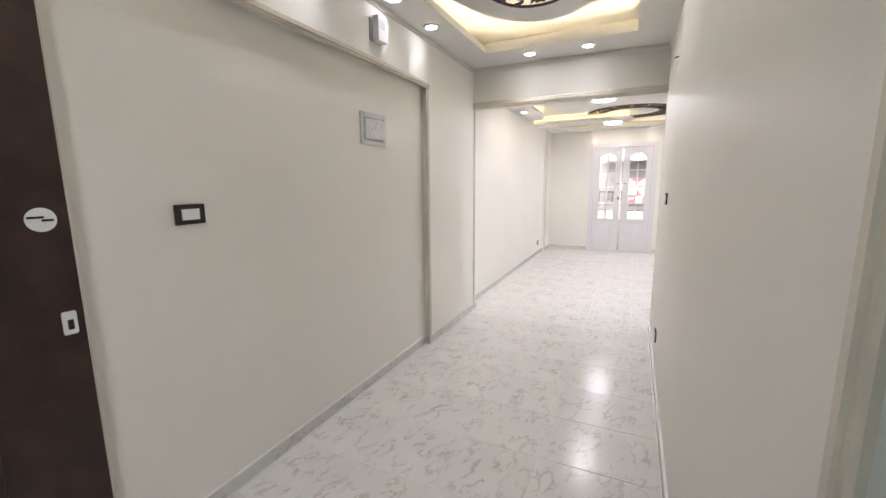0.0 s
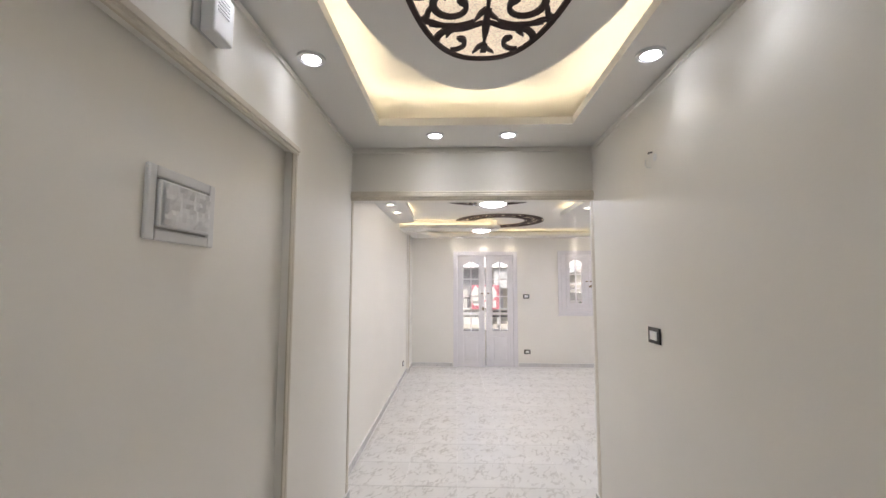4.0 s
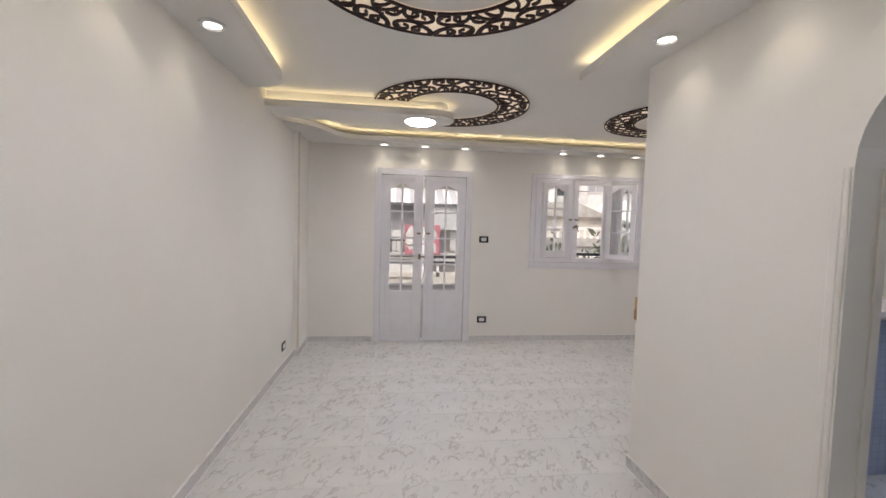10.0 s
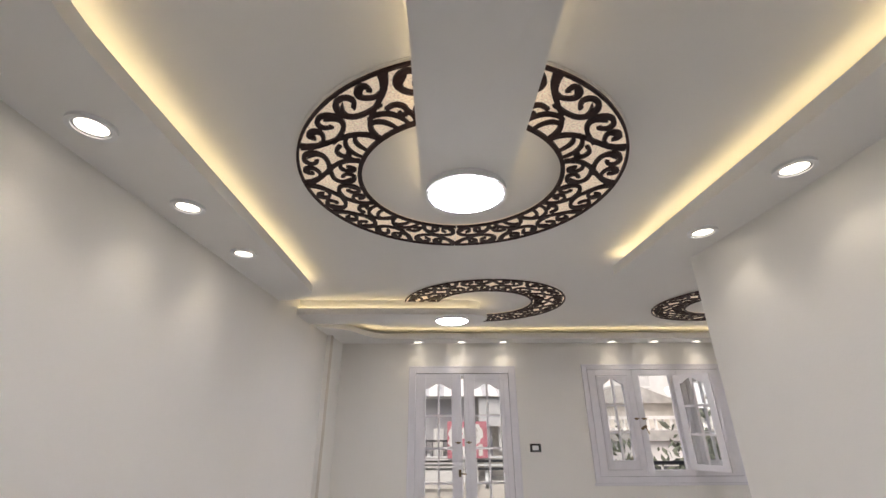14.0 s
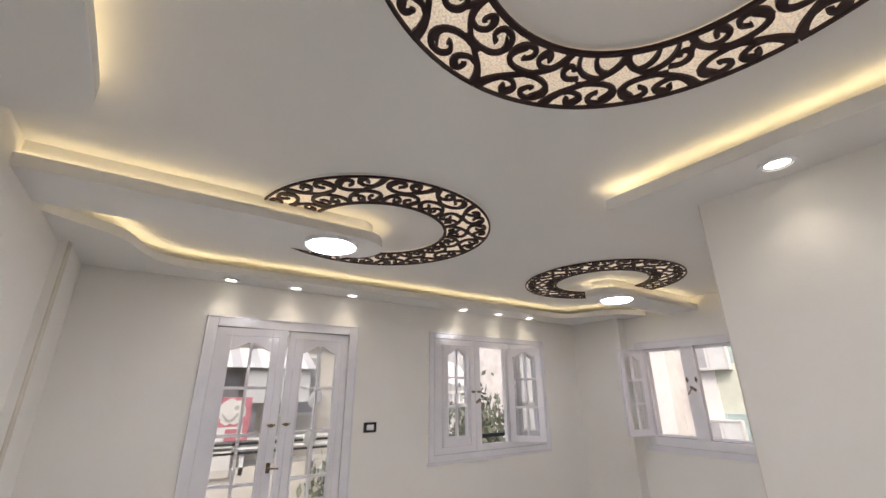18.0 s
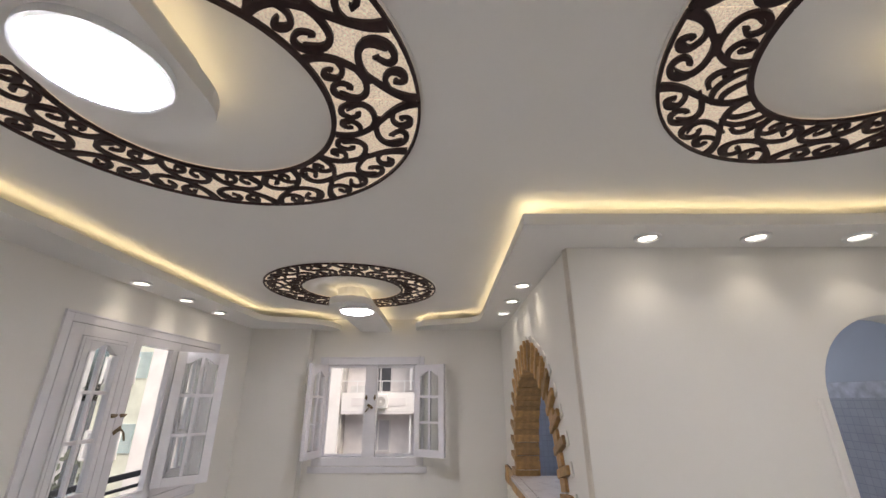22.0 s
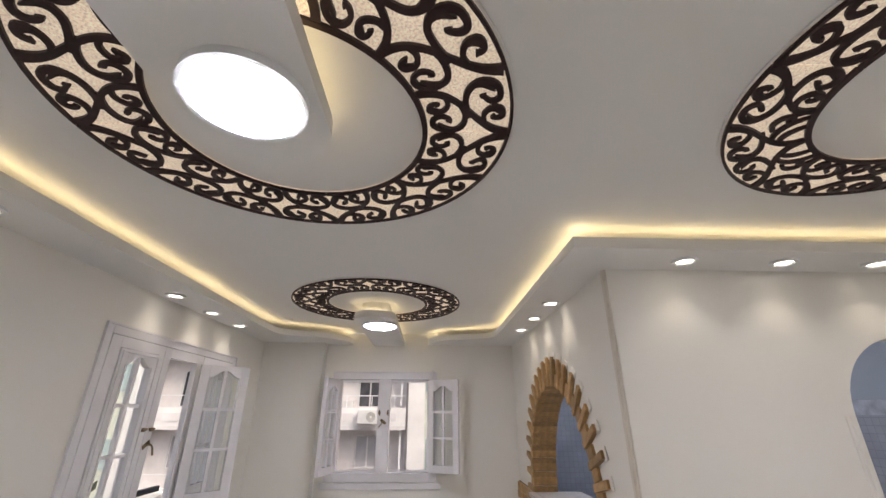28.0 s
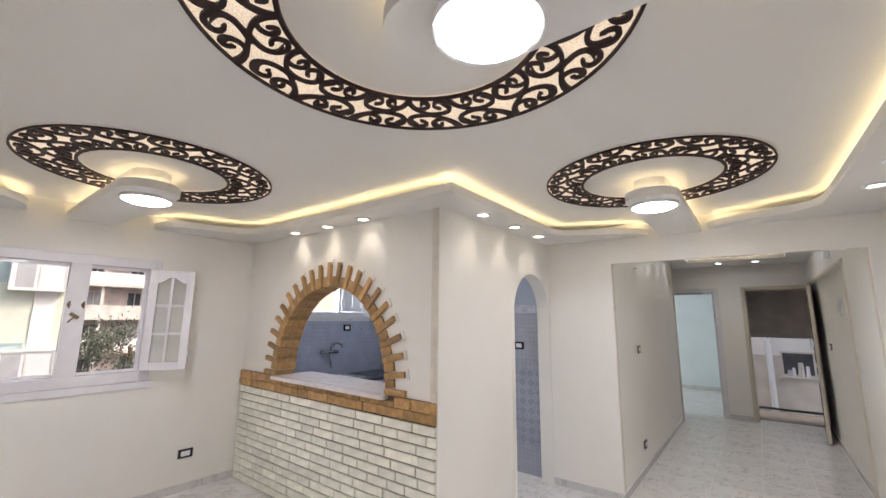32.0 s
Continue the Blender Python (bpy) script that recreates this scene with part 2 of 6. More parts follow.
PAINT = mat("wall_paint", (0.805, 0.78, 0.725), rough=0.5, vary=0.02, scale=1.2, bump=0.12, bump_scale=90)
CEIL = mat("ceiling_paint", (0.79, 0.775, 0.745), rough=0.6, vary=0.015, scale=1.0, bump=0.08, bump_scale=60)
BEIGE = mat("beige_moulding", (0.63, 0.575, 0.485), rough=0.4, vary=0.06, scale=9, bump=0.1)
WHITE_WOOD = mat("white_gloss_wood", (0.78, 0.76, 0.78), rough=0.16, vary=0.03, scale=8, bump=0.08, bump_scale=40, coat=0.3)
FRET = mat("dark_brown_fretwork", (0.036, 0.019, 0.019), rough=0.5, vary=0.25, scale=30, bump=0.1, spec=0.2)
GLITTER = glitter_mat("cream_glitter_panel")
GLASS = glass_mat("window_glass")
FROST = mat("painted_pane", (0.72, 0.72, 0.72), rough=0.3, vary=0.04)
TILE = marble_tile("floor_tile", (0.695, 0.682, 0.662), (0.37, 0.345, 0.32), 0.4, rough=0.19)
SKIRT = marble_tile("skirting_tile", (0.64, 0.625, 0.61), (0.27, 0.255, 0.24), 0.4, rough=0.2)
GROUT = mat("tile_grout", (0.765, 0.752, 0.732), rough=0.8, vary=0.08, scale=20)
BRICK = mat("cream_brick", (0.86, 0.835, 0.72), rough=0.55, vary=0.12, scale=14, bump=0.35, bump_scale=60, rand=0.10)
MORTAR = mat("dark_mortar", (0.09, 0.06, 0.04), rough=0.9, vary=0.2, scale=30)
STONE = mat("brown_stone", (0.40, 0.235, 0.09), rough=0.5, vary=0.3, scale=22, bump=0.4, bump_scale=70, rand=0.28)
SLAB = marble_tile("counter_marble", (0.72, 0.665, 0.645), (0.40, 0.34, 0.32), 0.4, rough=0.18)
BLACK = mat("black_plastic", (0.012, 0.011, 0.012), rough=0.25, vary=0.1)
PLASTIC = mat("white_plastic", (0.78, 0.78, 0.78), rough=0.3, vary=0.02)
PALEPL = mat("pale_grey_plastic", (0.68, 0.675, 0.67), rough=0.35, vary=0.03)
GREYPL = mat("grey_plastic", (0.55, 0.55, 0.56), rough=0.35, vary=0.03)
BROWN = mat("dark_brown_wood", (0.035, 0.018, 0.013), rough=0.35, vary=0.35, scale=10, bump=0.15, bump_scale=40)
STEEL = mat("brushed_steel", (0.55, 0.54, 0.52), rough=0.3, metal=1.0, vary=0.06)
CHROME = mat("dark_chrome", (0.34, 0.34, 0.36), rough=0.18, metal=1.0, vary=0.06)
FADED = mat("faded_beige_moulding", (0.69, 0.635, 0.55), rough=0.45, vary=0.08, scale=9, bump=0.1)
BEAD = mat("pale_bead", (0.745, 0.71, 0.645), rough=0.45, vary=0.04, scale=9)
BRASS = mat("aged_brass", (0.20, 0.145, 0.085), rough=0.36, metal=1.0, vary=0.15, scale=30)
IRON = mat("dark_iron", (0.03, 0.03, 0.035), rough=0.5, vary=0.2)
BLUE_TILE = wall_tile_mat("kitchen_wall_tile", False)
MOTIF_TILE = wall_tile_mat("kitchen_motif_tile")
LISTEL = mat("border_tile", (0.50, 0.51, 0.58), rough=0.2, vary=0.25, scale=14)
# the kitchen's bluish light is mixed into this paint colour
BLUE_LIT_PAINT = mat("kitchen_blue_lit_paint", (0.38, 0.405, 0.49), rough=0.5, vary=0.05)
GRANITE = mat("dark_granite", (0.06, 0.065, 0.08), rough=0.2, vary=0.4, scale=80)
ROOM_PAINT = mat("pale_green_paint", (0.73, 0.785, 0.80), rough=0.5, vary=0.03)
GREY_WALL = mat("grey_stairwell_plaster", (0.52, 0.475, 0.455), rough=0.8, vary=0.15, scale=5, bump=0.2)
CREAM_WALL = mat("cream_render", (0.56, 0.525, 0.48), rough=0.85, vary=0.18, scale=1.5, bump=0.3, bump_scale=30)
PINK_WALL = mat("pale_pink_render", (0.74, 0.70, 0.69), rough=0.85, vary=0.12, scale=1.2, bump=0.3, bump_scale=30)
GREEN_WALL = mat("pale_green_render", (0.64, 0.655, 0.56), rough=0.85, vary=0.12, scale=1.2, bump=0.3, bump_scale=30)
BRICK_FAR = mat("weathered_brick", (0.55, 0.46, 0.43), rough=0.9, vary=0.2, scale=1.2, bump=0.3, bump_scale=12)
# shade over the landing floor is put into this dark colour
SHADED_LANDING = mat("shaded_landing_stone", (0.10, 0.085, 0.078), rough=0.8, vary=0.2, scale=4)
CONCRETE = mat("grey_concrete", (0.42, 0.40, 0.38), rough=0.9, vary=0.2, scale=3)
DARK_PANE = mat("dark_window_pane", (0.085, 0.085, 0.095), rough=0.15, vary=0.3)
WHITE_WALL = mat("white_render", (0.80, 0.77, 0.75), rough=0.85, vary=0.08, scale=1.0, bump=0.3, bump_scale=30)
PEACH_WALL = mat("peach_render", (0.72, 0.58, 0.52), rough=0.85, vary=0.08, scale=1.0, bump=0.3, bump_scale=30)
GREY_SHUTTER = mat("grey_shutter", (0.42, 0.41, 0.43), rough=0.6, vary=0.08)
SHUTTER = mat("teal_shutter", (0.43, 0.52, 0.52), rough=0.6, vary=0.1)
ASPHALT = mat("asphalt", (0.06, 0.06, 0.06), rough=0.9, vary=0.2, scale=2)
LEAF = mat("tree_leaf", (0.11, 0.12, 0.085), rough=0.6, vary=0.4, scale=4)
BARK = mat("tree_bark", (0.12, 0.08, 0.05), rough=0.9, vary=0.3, scale=8)
# this red is dulled to paint in the haze of the window glass
HAZED_RED = mat("hazed_red_cloth", (0.46, 0.17, 0.205), rough=0.8, vary=0.15, scale=6)
CLOTH = mat("white_cloth", (0.66, 0.645, 0.63), rough=0.85, vary=0.08)
E_LAMP = glow("cool_led_panel", (0.91, 0.90, 1.0), LAMP)
E_SPOT = glow("warm_white_spot", (1.0, 0.90, 0.76), SPOT_WARM)
E_SPOTC = glow("cool_white_spot", (0.91, 0.93, 1.0), SPOT_COOL)
E_SPOTS = glow("cool_white_side_spot", (0.91, 0.93, 1.0), SPOT_COOL * 0.5)
E_STRIP = glow("warm_led_strip", (1.0, 0.78, 0.44), STRIP)
E_STRIPH = glow("warm_led_strip_hall", (1.0, 0.83, 0.58), STRIP_HALL)


# ---- building helpers ----
def part(name, bm, material, parent=None, label=""):
    me = bpy.data.meshes.new(name)
    bmesh.ops.recalc_face_normals(bm, faces=bm.faces)
    bm.to_mesh(me)
    bm.free()
    me.materials.append(material)
    ob = new(name, me)
    if parent is not None:
        ob.parent = parent
    if label:
        ob["label"] = label
    return ob


def empty(name, m=None, **tags):
    ob = new(name)
    ob.empty_display_size = 0.1
    if m is not None:
        ob.matrix_world = m
    return tagged(ob, **tags)


def box(bm, a, b, bevel=0.0):
    c = [(p + q) / 2 for p, q in zip(a, b)]
    s = [abs(q - p) for p, q in zip(a, b)]
    r = bmesh.ops.create_cube(bm, size=1, matrix=Matrix.LocRotScale(c, None, s))
    if bevel:
        es = list({e for v in r["verts"] for e in v.link_edges})
        bmesh.ops.bevel(bm, geom=es, offset=bevel, segments=2, affect="EDGES", profile=0.5)
    return bm


def boxes(*items, bevel=0.0):
    bm = bmesh.new()
    for a, b in items:
        box(bm, a, b, bevel)
    return bm


def prism(bm, pts, d0, d1, plane="xy"):
    """A slab with the outline pts in the plane, from d0 to d1 across it."""
    def at(p, d):
        return {"xy": (p[0], p[1], d), "xz": (p[0], d, p[1]), "yz": (d, p[0], p[1])}[plane]
    lo = [bm.verts.new(at(p, d0)) for p in pts]
    hi = [bm.verts.new(at(p, d1)) for p in pts]
    bm.faces.new(lo[::-1])
    bm.faces.new(hi)
    n = len(pts)
    for i in range(n):
        bm.faces.new((lo[i], lo[(i + 1) % n], hi[(i + 1) % n], hi[i]))
    return bm


def disc(bm, c, r, z0, z1, n=40, r2=None):
    r2 = r if r2 is None else r2
    lo = [bm.verts.new((c[0] + r * math.cos(i * math.tau / n), c[1] + r * math.sin(i * math.tau / n), z0)) for i in range(n)]
    hi = [bm.verts.new((c[0] + r2 * math.cos(i * math.tau / n), c[1] + r2 * math.sin(i * math.tau / n), z1)) for i in range(n)]
    bm.faces.new(lo[::-1])
    bm.faces.new(hi)
    for i in range(n):
        bm.faces.new((lo[i], lo[(i + 1) % n], hi[(i + 1) % n], hi[i]))
    return bm


def annulus(bm, c, r0, r1, z0, z1, n=64):
    loops = [[bm.verts.new((c[0] + r * math.cos(i * math.tau / n), c[1] + r * math.sin(i * math.tau / n), z)) for i in range(n)] for r, z in ((r0, z0), (r1, z0), (r1, z1), (r0, z1))]
    for k in range(4):
        a, b = loops[k], loops[(k + 1) % 4]
        for i in range(n):
            j = (i + 1) % n
            bm.faces.new((a[i], a[j], b[j], b[i]))
    return bm


def smooth_line(pts, rounds=3):
    """Corner-cutting; a point given twice stays sharp; the ends stay."""
    for _ in range(rounds):
        out = [pts[0]]
        for p, q in zip(pts, pts[1:]):
            out += [tuple(0.75 * a + 0.25 * b for a, b in zip(p, q)), tuple(0.25 * a + 0.75 * b for a, b in zip(p, q))]
        pts = out + [pts[-1]]
    clean = [pts[0]]
    for p in pts[1:]:
        if math.dist(p, clean[-1]) > 1e-5:
            clean.append(p)
    return clean


def offset_line(pts, d):
    """The line moved d metres to its left."""
    out = []
    for i, p in enumerate(pts):
        a, b = pts[max(0, i - 1)], pts[min(len(pts) - 1, i + 1)]
        l = math.dist(a, b) or 1
        out.append((p[0] - d * (b[1] - a[1]) / l, p[1] + d * (b[0] - a[0]) / l))
    return out


def strip_on(bm, a, b, z):
    """A flat band between two lines of as many points, at height z."""
    va, vb = [bm.verts.new((*p, z)) for p in a], [bm.verts.new((*p, z)) for p in b]
    for i in range(len(a) - 1):
        bm.faces.new((va[i], va[i + 1], vb[i + 1], vb[i]))
    return bm


def tube(bm, pts, r, n=8):
    rings = []
    for i, p in enumerate(pts):
        a, b = Vector(pts[max(0, i - 1)]), Vector(pts[min(len(pts) - 1, i + 1)])
        q = (b - a).to_track_quat("Z", "Y")
        rings.append([bm.verts.new(Vector(p) + q @ Vector((r * math.cos(k * math.tau / n), r * math.sin(k * math.tau / n), 0))) for k in range(n)])
    for a, b in zip(rings, rings[1:]):
        for k in range(n):
            bm.faces.new((a[k], a[(k + 1) % n], b[(k + 1) % n], b[k]))
    bm.faces.new(rings[0][::-1])
    bm.faces.new(rings[-1])
    return bm


def frame_boxes(x0, x1, z0, z1, w, y0, y1, mid=True):
    out = [((x0 - w, y0, z0 - w), (x0, y1, z1 + w)), ((x1, y0, z0 - w), (x1 + w, y1, z1 + w)), ((x0, y0, z1), (x1, y1, z1 + w)), ((x0, y0, z0 - w), (x1, y1, z0))]
    if mid:
        out.append((((x0 + x1) / 2 - 0.03, y0 + 0.01, z0), ((x0 + x1) / 2 + 0.03, y1, z1)))
    return boxes(*out)


def structure(name, bm, material, label, category):
    return tagged(part(name, bm, material), label, category, kind="structure")

# ---- plan ----
XL, HL, HN, HR = -1.63, -1.53, -1.572, 0.285      # left wall, hall left, niche back, hall right
KX, KY, FY, WX, WS = 0.95, 6.44, 9.25, 3.65, 3.51  # kitchen block, kitchen front, far wall, window wall, its nib
BY0, BY1, BZ = 4.425, 4.50, 2.205                 # beam over the hall opening
SOF, LIP, UP = 2.46, 2.515, 2.585                # dropped soffit, its upper edge, raised ceiling
HSOF, HLIP, HUP, HPL = 2.615, 2.665, 2.85, 2.675  # the same in the hall
TOP = 2.95
PX = -1.588  # pier face
EY = -0.08  # end wall of the hall
T = 0.15
KD = 0.18  # depth of the serving wall

# walls
structure("wall_west", boxes(((XL - T, BY1, -0.1), (XL, 8.70, TOP)), ((XL - T, 8.70, -0.1), (PX, FY + T, TOP))), PAINT, "cream-white painted long wall with a shallow pier", "wall")
structure("wall_hall_west", boxes(((HL - 0.2, 3.33, -0.1), (HL, BY1 - 0.003, TOP))), PAINT, "cream-white hall wall beside the opening", "wall")
structure("wall_hall_west_upper", boxes(((HL - 0.2, EY - 0.12, 2.225), (HL, 3.33, TOP))), PAINT, "cream-white hall wall over a shallow recess", "wall")
structure("wall_hall_recess", boxes(((HL - 0.2, EY - 0.12, -0.1), (HN, 3.33, 2.225))), PAINT, "cream-white back of the shallow hall recess", "wall")
structure("wall_hall_east", boxes(((HR, 0.72, -0.1), (HR + 0.14, BY0, TOP))), PAINT, "cream-white painted hall wall", "wall")
structure("wall_hall_alcove", boxes(((HR + 0.14, 0.72, -0.1), (1.3, 0.86, TOP)), ((1.3, EY - 0.12, -0.1), (1.42, 0.86, TOP))), PAINT, "white wall beside the bedroom door", "wall")
structure("wall_south", boxes(((-1.76, EY - 0.14, -0.1), (-1.565, EY, TOP)), ((-0.69, EY - 0.14, -0.1), (-0.24, EY, TOP)), ((0.58, EY - 0.14, -0.1), (1.3, EY, TOP)), ((-1.565, EY - 0.14, 2.19), (-0.69, EY, TOP)), ((-0.24, EY - 0.14, 2.15), (0.58, EY, TOP))), PAINT, "cream-white end wall with two doorways", "wall")
structure("wall_beam", boxes(((XL - T, BY0, BZ), (KX + 0.14, BY1, TOP)), ((HR, BY0, -0.1), (KX + 0.14, BY1, BZ))), PAINT, "cream-white wall and beam round the wide hall opening", "wall")
# kitchen side wall with an arched doorway
A0, A1, ASP = 4.506, 5.31, 1.715
arc = [((A0 + A1) / 2 + (A1 - A0) / 2 * math.cos(a), ASP + 0.385 * math.sin(a)) for a in [math.pi * i / 20 for i in range(21)]]
pts = [(BY1, -0.1), (A0, -0.1)] + arc[::-1] + [(A1, -0.1), (KY - KD, -0.1), (KY - KD, TOP), (BY1, TOP)]
structure("wall_kitchen_side", prism(bmesh.new(), pts, KX, KX + 0.14, "yz"), PAINT, "cream-white wall with a round-arched doorway to the kitchen", "wall")
# kitchen front wall with the serving arch
SILL, ACX, AHW, AH = 1.075, 2.205, 0.77, 0.858


def arch_point(a):
    """A point of the serving arch's inner line; a from 0 (right foot seen from the kitchen) to pi."""
    c, s = math.cos(a), math.sin(a)
    k = (abs(c) ** 2.08 + abs(s) ** 2.08) ** (-1 / 2.08)
    return ACX + AHW * k * c, SILL + AH * k * s


arch = [arch_point(math.pi * i / 40) for i in range(41)]
pts = [(WX, SILL)] + [(WX, TOP), (KX, TOP), (KX, SILL)] + arch[::-1]
bm = prism(bmesh.new(), pts, KY - KD, KY, "xz")
box(bm, (KX, KY - KD, -0.1), (WX, KY, SILL))
structure("wall_kitchen_front", bm, PAINT, "cream-white wall above a brick-faced serving counter", "wall")
# far wall with balcony door and window
G = 0.004  # play between wall and frame
DX0, DX1, DZ = -0.705, 0.362, 2.115
W1A, W1B, W1C, W1D = 1.283, 2.83, 1.052, 2.15
bm = boxes(((-1.62, FY, -0.1), (DX0 - G, FY + T, TOP)), ((DX0 - G, FY, DZ + G), (DX1 + G, FY + T, TOP)), ((DX1 + G, FY, -0.1), (W1A - G, FY + T, TOP)),
           ((W1A - G, FY, -0.1), (W1B + G, FY + T, W1C - G)), ((W1A - G, FY, W1D + G), (W1B + G, FY + T, TOP)), ((W1B + G, FY, -0.1), (WX + T, FY + T, TOP)))
structure("wall_north", bm, PAINT, "cream-white far wall with balcony door and window", "wall")
# window wall
W2A, W2B, W2C, W2D = 7.40, 8.395, 1.15, 2.075

KW0, KW1, KWZ0, KWZ1 = 4.78, 5.62, 1.715, 2.30
bm = boxes(((WX, 3.2, -0.1), (WX + T, KW0 - G, TOP)), ((WX, KW0 - G, -0.1), (WX + T, KW1 + G, KWZ0 - G)), ((WX, KW0 - G, KWZ1 + G), (WX + T, KW1 + G, TOP)), ((WX, KW1 + G, -0.1), (WX + T, W2A - G, TOP)),
           ((WX, W2A - G, -0.1), (WX + T, W2B + G, W2C - G)), ((WX, W2A - G, W2D + G), (WX + T, W2B + G, TOP)), ((WX, W2B + G, -0.1), (WX + T, FY, TOP)), ((WS, 8.58, -0.1), (WX, FY, TOP)))
structure("wall_east", bm, PAINT, "cream-white wall with an open window", "wall")

# raised ceilings and roof slab
structure("ceiling_living", boxes(((XL - T, BY1, UP), (WX + T, FY + T, UP + 0.05))), CEIL, "smooth off-white raised ceiling", "ceiling")
structure("ceiling_hall", boxes(((HL - 0.2, EY - 0.12, HUP), (1.4, BY0, HUP + 0.05))), CEIL, "smooth off-white raised hall ceiling", "ceiling")
# unseen slab, added to block sun and sky; left open over the stairwell
structure("roof_slab", boxes(((-1.85, -0.14, TOP), (3.83, 9.45, TOP + 0.2)), ((-0.62, -3.3, TOP), (3.1, -0.141, TOP + 0.2)), ((-2.5, -1.45, TOP), (-0.621, -0.141, TOP + 0.2))), CONCRETE, "unseen concrete slab added over the flat to block sun and sky", "roof")

# dropped soffits with curved lips; each lip hides a light strip
LEFT = smooth_line([(-0.56, BY1), (-0.62, 4.62), (-0.85, 4.72), (-1.1, 4.82), (-1.26, 4.92), (-1.28, 5.3), (-1.30, 6.2), (-1.32, 6.95), (-1.34, 7.2), (-1.52, 7.28), (XL, 7.30)])
FAR = smooth_line([(XL, 8.22), (-1.5, 8.33), (-1.32, 8.45), (-1.24, 8.72), (-1.12, 8.92), (-0.8, 8.94), (0.8, 8.94), (2.7, 8.94), (3.02, 8.93), (3.12, 8.66), (3.22, 8.42), (3.42, 8.30), (WX, 8.28)])
RIGHT = smooth_line([(WX, 7.42), (3.42, 7.40), (3.28, 7.22), (3.22, 6.96), (3.12, 6.73), (2.8, 6.72), (1.5, 6.72), (0.64, 6.72), (0.64, 6.72), (0.64, 6.72), (0.65, 6.0), (0.66, 5.3), (0.65, 4.95), (0.45, 4.86), (0.22, 4.76), (0.0, 4.64), (-0.08, BY1)])
for label, lip, rest in (("left", LEFT, [(XL, BY1)]), ("far", FAR, [(WX, FY), (XL, FY)]), ("right", RIGHT, [(KX, BY1), (KX, KY), (WX, KY)])):
    name = {"left": "ceiling_soffit_west", "far": "ceiling_soffit_north", "right": "ceiling_soffit_east"}[label]
    structure(name, prism(bmesh.new(), lip + rest, SOF, LIP), CEIL, "white plasterboard soffit with a curved lit edge", "ceiling")
    d = -1 if label != "left" else 1
    inner = offset_line(lip, d * 0.045 if label == "left" else 0.045)
    inner2 = offset_line(lip, d * 0.06 if label == "left" else 0.06)
    s = strip_on(bmesh.new(), inner, inner2, LIP + 0.006)
    tagged(part("light_strip", s, E_STRIP), "warm white light strip hidden in the ceiling cove", "light strip", "cove light strips")

# hall soffit: a frame round a long recess, with an oval plate
RX0, RX1, RY0, RY1 = -1.245, 0.02, 0.75, 3.99
bm = boxes(((HL, EY, HSOF), (RX0, BY0, HLIP)), ((RX1, EY, HSOF), (HR, BY0, HLIP)), ((HR, EY, HSOF), (1.3, 0.72, HLIP)), ((RX0, EY, HSOF), (RX1, RY0, HLIP)), ((RX0, RY1, HSOF), (RX1, BY0, HLIP)))
structure("ceiling_soffit_hall", bm, CEIL, "white plasterboard soffit round a lit recess", "ceiling")
bm = bmesh.new()
for a, b in (((RX0 - 0.06, RY0, 0), (RX0 - 0.045, RY1, 0)), ((RX1 + 0.045, RY0, 0), (RX1 + 0.06, RY1, 0)), ((RX0, RY1 + 0.045, 0), (RX1, RY1 + 0.06, 0)), ((RX0, RY0 - 0.06, 0), (RX1, RY0 - 0.045, 0))):
    strip_on(bm, [(a[0], a[1]), (b[0], a[1])], [(a[0], b[1]), (b[0], b[1])], HLIP + 0.006)
tagged(part("light_strip", bm, E_STRIPH), "warm white light strip hidden in the hall ceiling cove", "light strip", "cove light strips")
OVX, OVY = -0.61, 2.31


def oval(rx, ry, k, n=72):
    out = []
    for i in range(n):
        c, s = math.cos(i * math.tau / n), math.sin(i * math.tau / n)
        out.append((OVX + rx * math.copysign(abs(c) ** (2 / k), c), OVY + ry * math.copysign(abs(s) ** (2 / k), s)))
    return out


structure("ceiling_oval_plate", prism(bmesh.new(), oval(0.615, 1.32, 2.0), HPL, HUP), CEIL, "white oval ceiling plate in the hall", "ceiling")

# floors
structure("floor", boxes(((XL - T, EY - 0.1, -0.12), (WX + T, FY + T, -0.0016))), GROUT, "pale grout bed under veined white floor tiles", "floor")

# skirting
SK = [((XL, BY1), (XL, 8.69), 1), ((PX, 8.7), (PX, FY), 1), ((XL, 8.7), (PX + 0.012, 8.7), 2), ((PX, FY), (DX0 - 0.092, FY), 2), ((DX1 + 0.092, FY), (WS, FY), 2), ((WS, 8.58), (WS, FY), 3), ((WX, KY + 0.02), (WX, 8.58), 3),
      ((WS, 8.58), (WX, 8.58), 2), ((KX, A1 + 0.06), (KX, KY + 0.012), 3), ((HR, BY1), (KX, BY1), 4), ((HR, 0.74), (HR, BY1 + 0.012), 3), ((HN, EY), (HN, 3.33), 1), ((HL, 3.32), (HL, BY1), 1), ((HN, 3.33), (HL, 3.33), 2), ((-0.64, EY), (-0.31, EY), 4)]
sk = empty("baseboard", label="grey veined tile skirting along the walls", category="baseboard", kind="structure")
